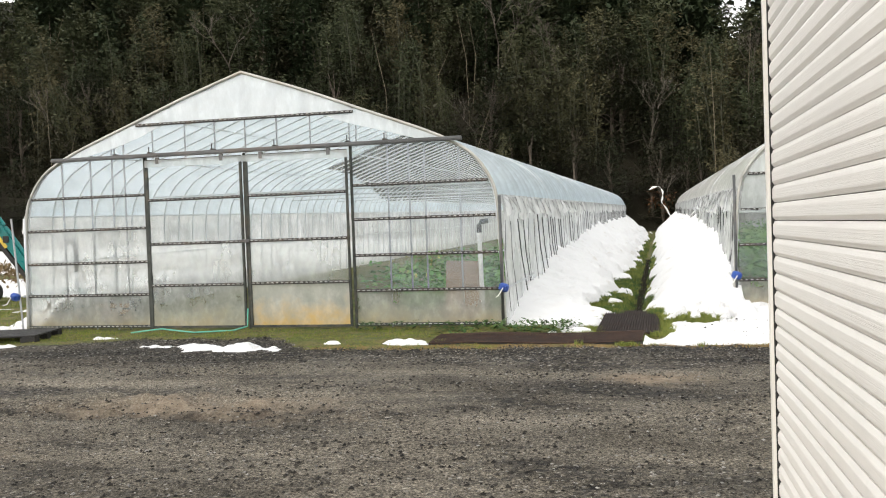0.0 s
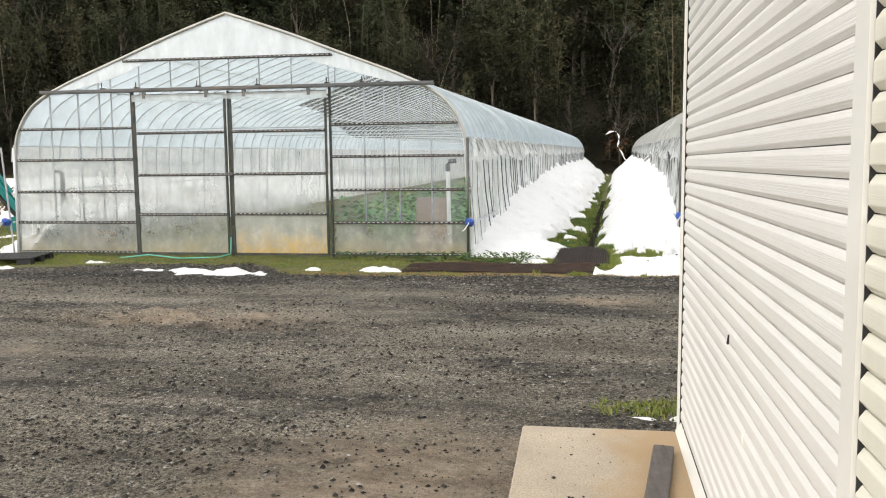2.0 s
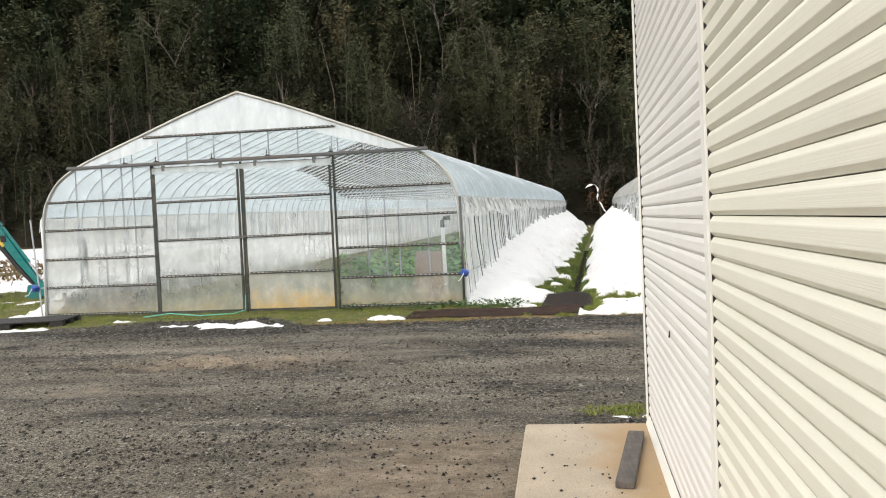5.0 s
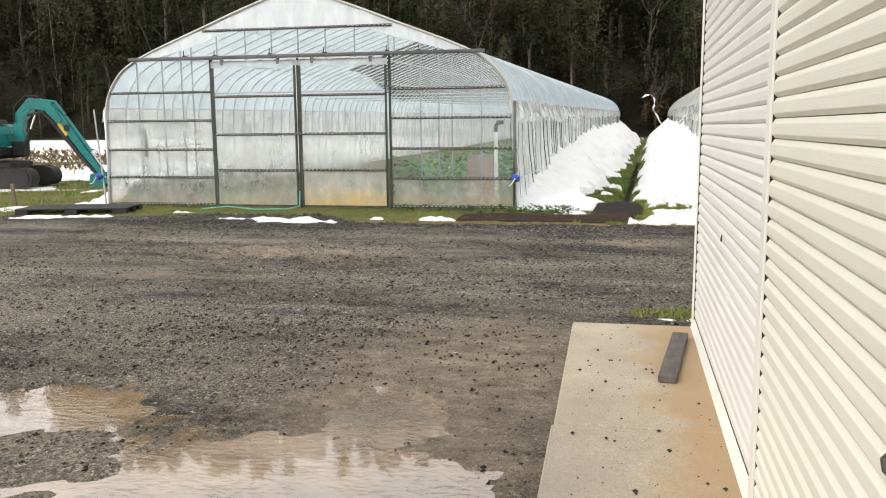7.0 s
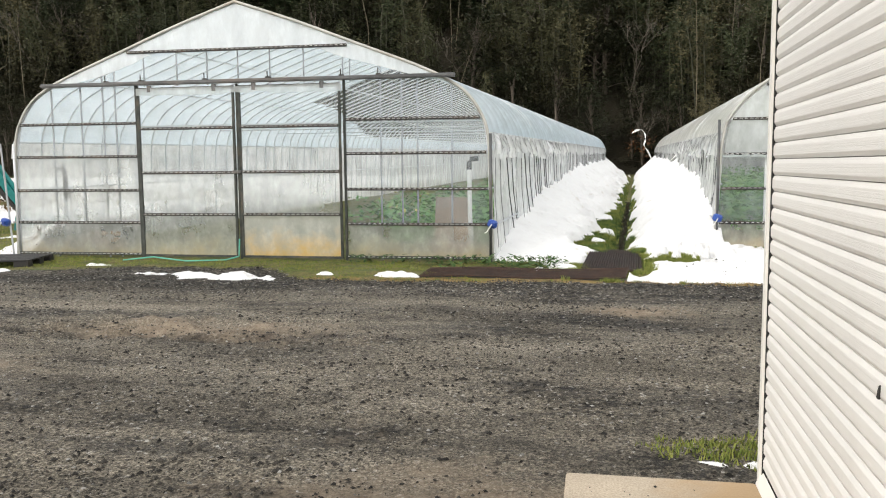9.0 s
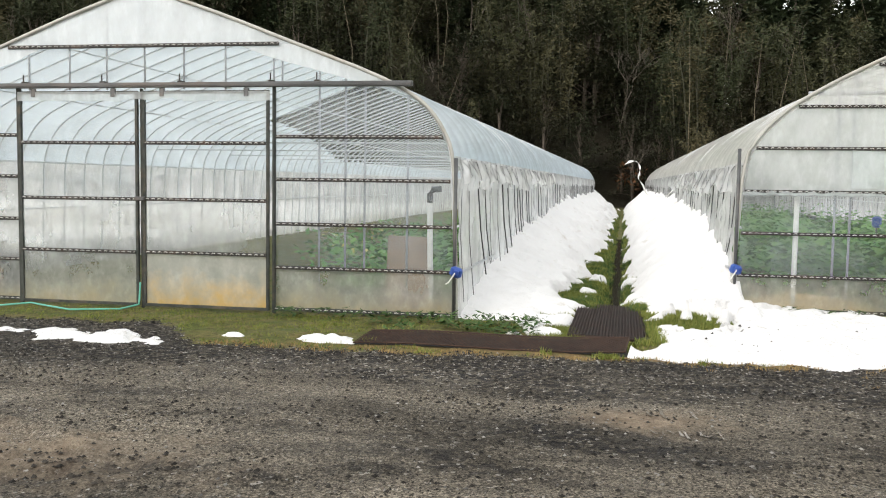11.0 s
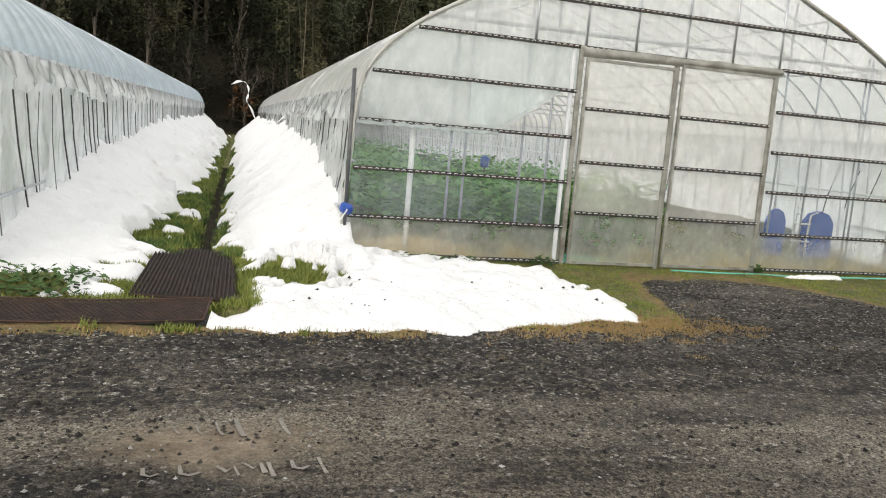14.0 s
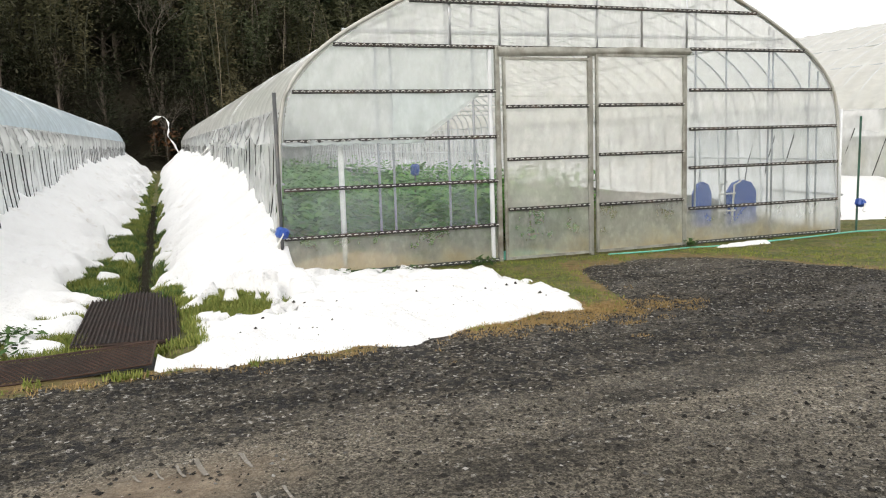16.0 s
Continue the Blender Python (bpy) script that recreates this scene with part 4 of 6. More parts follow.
# ---- things inside the greenhouses ----
def crop(name, rows, label, seed, height, leaf):
    """Leafy plants in beds; rows of (x0, x1, y0, y1, count)."""
    rnd, g = random.Random(seed), Geo()
    for x0, x1, y0, y1, n in rows:
        for _ in range(n):
            cx, cy, top = rnd.uniform(x0, x1), y0 + (y1 - y0) * rnd.random() ** 1.6, height * rnd.uniform(0.6, 1.1)
            cx += SKEW * (cy - 11)
            for k in range(16):
                z, a, r = top * rnd.random() ** 0.7, rnd.uniform(0, 6.28), rnd.uniform(0.05, 0.28)
                p = Vector((cx + r * math.cos(a), cy + r * math.sin(a), z + 0.03 + rise(cy)))
                d = Vector((math.cos(a), math.sin(a), rnd.uniform(-0.5, 0.7))) * leaf * rnd.uniform(0.6, 1.3)
                w = Vector((-math.sin(a), math.cos(a), rnd.uniform(-0.4, 0.4))) * leaf * 0.4
                g.add([p - d * 0.5, p + w, p + d * 0.6, p - w], [(0, 1, 2, 3)])
    tagged(part(name, g, M_CROP), label, "crop", kind="stuff")


crop("crop_plants", [(1.5, 4.9, 13.1, 19, 760), (4.8, 7.0, 15.5, 24, 200), (1.6, 6.5, 19, 40, 420)], "dense green leafy crop in the greenhouse beds", 3, 0.88, 0.1)
crop("crop_plants", [(-4.0, -2.35, 12.0, 16, 70), (-5.6, -2.4, 15, 34, 260)], "low green crop in the greenhouse beds", 4, 0.66, 0.11)
tagged(part("board", Geo().box(-0.25, 0.25, -0.012, 0.012, 0.0, 0.87, pose(-2.7, 11.3, 0, -4, 1.5, 0), 0.004), M_BOARD), "brown board leaning inside the greenhouse", "board")
pipe = thing("stand_pipe", (-2.42, 11.3, 0), "white stand pipe with a grey elbow", "pipe")
part("riser", Geo().tube([(-2.4, 11.3, 0.0), (-2.42, 11.3, 0.6), (-2.43, 11.3, 1.28)], 0.032, 10), M_CHALK, pipe, "", True)
part("elbow", Geo().tube([(-2.43, 11.3, 1.26), (-2.43, 11.3, 1.36), (-2.4, 11.3, 1.41), (-2.3, 11.3, 1.42)], 0.036, 10), M_RAIL, pipe, "grey elbow", True)
crate = thing("crate", (-8.35, 11.7, 0), "grey slatted crate on the greenhouse floor", "crate")
for k in range(3):
    part("slat", Geo().box(-8.7, -8.05, 11.5, 11.515, 0.06 + 0.1 * k, 0.13 + 0.1 * k, None, 0.003), M_BOARD, crate)
part("box", Geo().box(-8.69, -8.06, 11.516, 11.95, 0.0, 0.36, None, 0.01), M_RAIL, crate)
pump = thing("stand_pipe", (-8.98, 11.5, 0), "dark valve on a pale stand pipe", "pipe")
part("riser", Geo().tube([(-8.95, 11.5, 0.0), (-8.97, 11.5, 1.2)], 0.02, 8), M_PALE, pump, "", True)
part("valve", Geo().tube([(-8.97, 11.5, 0.85), (-8.96, 11.5, 1.15), (-8.98, 11.5, 1.3), (-9.1, 11.5, 1.32)], 0.035, 8), M_RAIL, pump, "", True)


litter = Geo().grid(30, 14, lambda u, v: (1.25 + 1.5 * u, 12.5 + 0.9 * v, 0.012 + 0.16 * max(0, 1 - (2 * u - 1) ** 2 - (2 * v - 1) ** 2) + 0.05 * abs(blocks(u * 9, v * 6, 3.0, 1.0))))
tagged(part("straw_heap", litter, M_STRAW, smooth=True), "low heap of tan straw behind the film", "straw")
mat = Geo().grid(16, 8, lambda u, v: (3.7 + 0.85 * u, 12.42 + 0.5 * v, 0.012 + 0.1 * u * (1 - u) + 0.05 * abs(blocks(u * 5, v * 4, 8.0, 1.0))))
tagged(part("plastic_sheet", mat, M_HOSE, smooth=True), "crumpled pale green sheet behind the door", "sheet")
marker = thing("marker_stake", (3.39, 14.5, 0), "dark stake with a blue cap among the crop", "stake")
part("stake", Geo().tube([(3.36, 14.5, 0.0), (3.38, 14.5, 0.6), (3.39, 14.5, 1.0)], 0.012, 6), M_RAIL, marker)
part("cap", Geo().box(3.33, 3.45, 14.46, 14.54, 0.98, 1.14, None, 0.025), M_BLUE, marker, "blue plastic cap")
blooms, rnd = Geo(), random.Random(61)
for _ in range(26):
    p = Vector((rnd.gauss(-3.35, 0.3), rnd.gauss(12.2, 0.25), rnd.uniform(0.55, 1.0)))
    d = Vector((rnd.gauss(0, 1), rnd.gauss(0, 1), rnd.gauss(0, 1))).normalized() * 0.035
    w = Vector((-d.y, d.x, 0.01)) * 0.8
    blooms.add([p - d, p + w, p + d, p - w], [(0, 1, 2, 3)])
tagged(part("blossoms", blooms, M_BLOOM), "yellow blossoms above the low crop", "flowers", kind="stuff")


def build_cart():
    cart = thing("garden_cart", (7.6, 13.2, 0), "blue garden cart on a pale tube frame", "cart")
    for x, w in ((7.2, 0.14), (7.9, 0.24)):
        pts = [(x - w, 0.12), (x + w, 0.12), (x + w, 0.6), (x + 0.6 * w, 0.72), (x, 0.76), (x - 0.6 * w, 0.72), (x - w, 0.6)]
        g = Geo()
        n = len(pts)
        g.v = [(a, 13.16, z) for a, z in pts] + [(a, 13.24, z) for a, z in pts]
        g.f = [tuple(range(n)), tuple(range(n, 2 * n))[::-1]] + [(i, n + i, n + (i + 1) % n, (i + 1) % n) for i in range(n)]
        part("seat_panel", g, M_BLUE, cart, "rounded blue panel")
    for x in (7.42, 7.66):
        part("tube", Geo().tube([(x, 13.1, 0.0), (x, 13.1, 0.35), (x + 0.03, 13.1, 0.7), (x + 0.14, 13.1, 0.75)], 0.014, 8), M_CHALK, cart, "", True)
    for z in (0.1, 0.34, 0.58):
        part("rung", Geo().tube([(7.4, 13.09, z), (7.7, 13.09, z)], 0.012, 8), M_CHALK, cart, "", True)


build_cart()


def tuft_field(name, spots, material, label, seed, size, spread, per=10, category="grass"):
    """Blades standing round the spots (x, y, z)."""
    rnd, g = random.Random(seed), Geo()
    for x, y, z in spots:
        for _ in range(per):
            a, r, h = rnd.uniform(0, 6.28), spread * rnd.random() ** 0.5, size * rnd.uniform(0.5, 1.3)
            px, py = x + r * math.cos(a), y + r * math.sin(a)
            b, lean = rnd.uniform(0, 6.28), rnd.uniform(0.2, 0.9) * h
            w = 0.0035 + 0.06 * h
            g.add([(px - w * math.sin(b), py + w * math.cos(b), z), (px + w * math.sin(b), py - w * math.cos(b), z), (px + lean * math.cos(b), py + lean * math.sin(b), z + h)], [(0, 1, 2)])
    tagged(part(name, g, material), label, category, kind="stuff")


# ---- snow ----
def wall_left(y):
    return -2.02 + SKEW * max(0, y - 10.84)


def wall_right(y):
    return 1.08 + SKEW * max(0, y - 12.3)


def snow_height(x, y):
    """Depth of the snow, under 0 where there is none."""
    n = 0.55 * blocks(x, y, 1.0, 0.5) + 0.42 * blocks(x, y, 2.0, 0.19) + 0.2 * blocks(x, y, 3.0, 0.09)
    best = -1.0
    dx = ditch_x(y)
    if y > 9.5:
        a, b = wall_left(y), dx - 0.5 + 0.3 * n + 0.55 * blocks(x * 0.5, y, 21.0, 0.32) + 0.3 * blocks(x * 0.4, y, 22.0, 0.13)
        if x <= b + 0.3:
            u = (x - a) / max(0.1, b - a)
            top = 0.06 + 0.3 * step(11.2, 12.8, y) + 0.3 * step(13.5, 16.5, y) + 0.25 * step(18, 26, y)
            top *= 1 + 0.35 * blocks(0, y, 5.0, 0.5)
            h = top * (1 - max(0.0, min(1.0, u))) ** 0.9 + 0.06 * step(1.0, 0.8, u) * (1 + 0.4 * n) + 0.035 * n
            front = 10.85 - 1.0 * step(-1.45, -1.15, x) * step(-0.7, -0.95, x) + 0.22 * n
            h = h * step(front, front + 0.5, y) + 0.05 * step(front, front + 0.1, y) - 0.05
            if x > b:
                h = min(h, (b - x) * 0.8)
            isle = max(1 - ((x + 0.85) / 0.22) ** 2 - ((y - 13.0) / 0.5) ** 2, 1 - ((x + 0.7) / 0.22) ** 2 - ((y - 14.0) / 0.4) ** 2, 1 - ((x + 0.45) / 0.25) ** 2 - ((y - 16.5) / 1.2) ** 2)
            h -= (max(h, 0.0) + 0.04) * step(0.1, 0.4, isle + 0.8 * n)
            best = max(best, h)
    if y > 11.2:
        a, b = wall_right(y), dx + 0.24 + 0.2 * n + 0.22 * blocks(x * 0.5, y, 23.0, 0.3) + 0.18 * step(12.6, 11.5, y)
        if b - 0.3 <= x <= a + 0.1:
            u = (a - x) / max(0.1, a - b)
            top = 0.12 + 0.5 * step(12.0, 12.9, y) + 0.25 * step(13.2, 16, y) + 0.2 * step(17, 24, y)
            top *= 1 + 0.25 * blocks(3, y, 5.0, 0.7)
            h = top * (1 - max(0, min(1, u))) ** 0.9 + 0.09 * (1 + 0.4 * n) * step(1.0, 0.8, u) + 0.03 * n
            if x < b:
                h = min(h, (x - b) * 0.8)
            best = max(best, h)
    if 8.7 < y < 12.4 and x > -0.3:
        near = 9.1 + 0.35 * step(1.3, 2.6, x) + 0.1 * blocks(x, 0, 7.0, 0.4) + 0.9 * step(2.9, 3.5, x)
        right = 3.2 - 0.5 * step(11.0, 12.3, y) + 0.3 * n
        left = dx + 0.42 + 0.12 * n - 0.45 * step(9.7, 9.2, y)
        edge = 0.16 * n + min((y - near) * 0.9, (right - x) * 0.7, (x - left) * 0.8, 12.36 - y)
        h = min(0.10, edge * 0.35) + (0.075 * n + 0.05 * blocks(x * 0.7, y, 27.0, 0.16) - 0.04 * step(0.25, 0.5, blocks(x * 0.6, y, 28.0, 0.22))) * step(0.0, 0.15, edge)
        best = max(best, h)
    hole = max(1 - ((x - 0.55) / 0.4) ** 2 - ((y - 11.1) / 0.9) ** 2, 1 - ((x - 2.1) / 0.75) ** 2 - ((y - 12.0) / 0.2) ** 2)
    if hole > -2 and best > -0.1:
        best -= (max(best, 0) + 0.05) * step(0.0, 0.25, hole + 0.9 * blocks(x, y, 41.0, 0.3) + 0.9 * blocks(x, y, 42.0, 0.11))
    return best


def snow_sheet(name, label, x0, x1, y0, y1, c, cy, height, back=None):
    nx = int((x1 - x0) / c)
    ys = [y0 + j * cy for j in range(int((y1 - y0) / cy) + 1)]
    while back and ys[-1] < back:
        ys.append(ys[-1] + 0.14)
    ny = len(ys) - 1
    hs = [[height(x0 + i * c, y) for i in range(nx + 1)] for y in ys]
    g, ids = Geo(), {}
    for j in range(ny):
        for i in range(nx):
            if max(hs[j][i], hs[j][i + 1], hs[j + 1][i], hs[j + 1][i + 1]) <= 0:
                continue
            quad = []
            for k in ((i, j), (i + 1, j), (i + 1, j + 1), (i, j + 1)):
                if k not in ids:
                    ids[k] = len(g.v)
                    x, y = x0 + k[0] * c, ys[k[1]]
                    h = hs[k[1]][k[0]]
                    g.v.append((x, y, (max(rise(y) - 0.06, land(x, y)) if h < 0.02 else rise(y)) + max(h, -0.06)))
                quad.append(ids[k])
            g.f.append(tuple(quad))
    tagged(part(name, g, M_SNOW, smooth=True), label, "snow", kind="structure")


snow_sheet("snow_bank", "old white snow heaped between the greenhouses", -2.12, 4.0, 8.8, 15.0, 0.045, 0.045, snow_height, 54.0)


def field_snow(x, y):
    n = blocks(x, y, 12.0, 3.2) + 0.5 * blocks(x, y, 13.0, 1.1) + 0.25 * blocks(x, y, 14.0, 0.4)
    bare = 1.0 * step(19, 14.5, y) + 0.45 * math.exp(-((y - 25) / 3.5) ** 2)
    return 0.07 * step(-0.3, 0.6, n + 0.62 - bare) - 0.03


snow_sheet("field_snow", "patchy snow over the field behind the digger", -62.0, -9.6, 11.0, 56.0, 0.35, 0.35, field_snow)
snow_sheet("snow_bank_west", "snow slid off the roof along the greenhouse wall", -10.7, -9.3, 10.9, 30.0, 0.08, 0.12,
           lambda x, y: (0.08 + 0.4 * step(-10.2, -9.4, x - SKEW * (y - 10.9))) * step(10.95, 11.7, y + 0.3 * blocks(x, y, 6.0, 0.4)) * (1 + 0.3 * blocks(x, y, 5.0, 0.5)) - 0.05 - 0.4 * step(-9.3, -9.2, x - SKEW * (y - 10.9)) - 0.2 * step(-10.2, -10.6, x + 0.3 * blocks(x, y, 8.0, 0.5)))
snow_sheet("field_snow_east", "snow lying between the further greenhouses", 8.95, 12.2, 12.4, 48.0, 0.15, 0.3,
           lambda x, y: 0.06 + 0.5 * step(10.8, 12.1, x) + 0.25 * step(9.9, 8.9, x) * step(13, 15, y) + 0.1 * blocks(x, y, 3.0, 0.6) - 0.3 * step(13.6, 12.6, y + 0.5 * blocks(x, y, 4.0, 0.5)))


def snow_patch(cx, cy, rx, ry, seed, label, turn=0.0):
    c, s = math.cos(turn), math.sin(turn)

    def h(x, y):
        u, v = (c * (x - cx) + s * (y - cy)) / rx, (-s * (x - cx) + c * (y - cy)) / ry
        return 0.07 * (0.9 - u * u - v * v + 1.7 * blocks(x, y, seed, 0.3) + 1.0 * blocks(x, y, seed, 0.1)) * 0.5
    snow_sheet("snow_patch", label, cx - rx * 1.6, cx + rx * 1.6, cy - rx * 1.1, cy + rx * 1.1, 0.025, 0.025, lambda x, y: min(0.045, h(x, y)))


snow_patch(-5.25, 8.95, 0.85, 0.24, 21.0, "thin melting snow patch on gravel", -0.04)
snow_patch(-2.98, 9.35, 0.24, 0.2, 22.0, "small melting snow patch on grass")
snow_patch(-7.35, 9.85, 0.16, 0.08, 23.0, "small melting snow patch on grass")
snow_patch(-4.0, 9.35, 0.14, 0.05, 24.0, "small melting snow patch on grass")
snow_patch(-9.0, 8.9, 0.8, 0.1, 25.0, "thin melting snow strip on gravel", 0.28)
snow_patch(-1.35, 10.05, 0.1, 0.07, 26.0, "small melting snow patch on grass")
snow_patch(0.02, 3.42, 0.22, 0.045, 27.0, "small melting snow strip by the shed")
snow_patch(7.0, 11.95, 0.5, 0.06, 28.0, "thin melting snow strip on grass")
snow_patch(-9.75, 11.0, 0.36, 0.3, 35.0, "snow heaped against the greenhouse corner")
snow_patch(-10.6, 9.9, 0.5, 0.3, 29.0, "melting snow patch on grass")


# ---- ditch covers ----
def build_grate():
    cover = thing("ditch_cover", (-0.4, 11.1, 0), "rusty ribbed iron sheet over the ditch", "ditch cover")
    m = pose(-0.4, 11.08, 0.035, 0.3, 1.5, -3.0)
    g = Geo().grid(96, 10, lambda u, v: m @ Vector((-0.37 + 0.74 * u, -1.1 + 2.2 * v, 0.009 * (1 if int(u * 96) % 4 < 2 else -1) + 0.01 * blocks(u * 3, v * 4, 1.0, 1.0))))
    part("ribbed_sheet", g, M_GRATE, cover)
    part("edge_bar", Geo().tube([m @ Vector((-0.37, -1.11, -0.01)), m @ Vector((0.37, -1.11, -0.01))], 0.018, 6), M_GRATE, cover)
    part("ditch_lining", Geo().box(-0.36, -0.06, 9.35, 9.86, -0.2, -0.06, None), M_BLACK, cover)
    mesh = thing("expanded_metal", (-1.5, 9.5, 0), "rusty expanded metal panel laid over the ditch", "metal mesh")

    def lie(u, v):
        x = -2.72 + 2.4 * u
        return Vector((x + 0.06 * v, 9.16 + 0.42 * v + 0.10 * u, 0.02 + 0.035 * math.sin(math.pi * v * 0.6) * (0.6 + 0.4 * u) + 0.025 * v + 0.012 * math.sin(7 * u)))
    g, nu, nv = Geo(), 66, 9
    for i in range(-nv, nu + nv + 1):
        for way in (1, -1):
            pts = []
            for j in range(nv + 1):
                k = i + way * j
                if 0 <= k <= nu:
                    pts.append(lie(k / nu, j / nv))
            if len(pts) > 1:
                g.tube(pts, 0.0036, 3, False)
    part("diamond_mesh", g, M_MESH, mesh)
    part("edge", Geo().tube([lie(k / 20, 0) for k in range(21)], 0.007, 4), M_MESH, mesh)
    part("edge", Geo().tube([lie(k / 20, 1) for k in range(21)], 0.007, 4), M_MESH, mesh)
    part("edge", Geo().tube([lie(1, k / 10) for k in range(11)], 0.007, 4), M_MESH, mesh)
    # black sheet added to stand in for the shaded dark beneath the open mesh
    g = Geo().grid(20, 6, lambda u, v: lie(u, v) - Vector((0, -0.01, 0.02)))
    part("litter", g, M_MATT, mesh, "black sheet standing in for the dark beneath the mesh")


build_grate()


# ---- hoses, pallet, stake, loose film ----
def hose(points, label):
    pts = [Vector(p) for p in points]
    line = []
    for i in range(len(pts) - 1):
        for k in range(6):
            p = pts[i].lerp(pts[i + 1], k / 6)
            line.append((p.x, p.y + 0.02 * math.sin(3 * p.x), p.z))
    tagged(part("garden_hose", Geo().tube(line, 0.011, 6), M_HOSE, smooth=True), label, "hose")


hose([(-7.3, 10.35, 0.015), (-6.9, 10.5, 0.05), (-6.3, 10.3, 0.02), (-5.8, 10.45, 0.02), (-5.68, 10.66, 0.05), (-5.68, 10.7, 0.35)], "pale green garden hose lying before the doors")
hose([(4.95, 12.1, 0.02), (5.5, 12.0, 0.03), (6.1, 12.1, 0.02), (6.6, 11.95, 0.02), (7.6, 11.95, 0.04), (8.8, 12.0, 0.05), (10.5, 11.6, 0.05)], "pale green garden hose lying in the grass")


def build_pallet():
    m = pose(-9.15, 9.72, 0, 0, 0, 14)
    p = tagged(new("pallet"), "flat black plastic pallet on the gravel edge", "pallet")
    p.matrix_basis = m
    def add(name, *b):
        part(name, Geo().box(*b, m, 0.006), M_BLACK, p)
    for k in range(6):
        add("deck_board", -0.88, 0.88, -0.42 + 0.14 * k, -0.3 + 0.14 * k, 0.075, 0.1)
    for x in (-0.88, -0.1, 0.68):
        for y in (-0.42, -0.06, 0.28):
            add("foot", x, x + 0.2, y, y + 0.14, 0.0, 0.074)


build_pallet()
tagged(part("stake", Geo().box(-0.03, 0.03, -0.03, 0.03, -0.05, 0.4, pose(-11.1, 10.6, 0, 2, -3, 20), 0.006), M_STAKE), "old wooden stake in the grass", "stake")


def build_streamer():
    """A loose band of film caught between the houses."""
    g = Geo()
    knots = [(0.37, 24.0, 2.2), (0.5, 24.05, 2.27), (0.66, 24.1, 2.28), (0.75, 24.0, 2.14), (0.75, 23.9, 1.98), (0.72, 23.95, 1.84), (0.84, 24.0, 1.66), (0.97, 24.1, 1.43), (1.18, 24.0, 1.36), (1.45, 24.0, 1.4), (1.66, 24.0, 1.62)]
    pts, n = smooth_line(knots, 6), 60
    for k, p in enumerate(pts):
        a = 0.35 * k
        w = Vector((0.02 * math.cos(a), 0.012, 0.02 * math.sin(a) + 0.012))
        g.v += [tuple(p - w), tuple(p + w)]
    g.f = [(2 * k, 2 * k + 1, 2 * k + 3, 2 * k + 2) for k in range(n)]
    tagged(part("film_streamer", g, M_SPRING, smooth=True), "loose curled strip of white film over the snow", "film strip")


build_streamer()


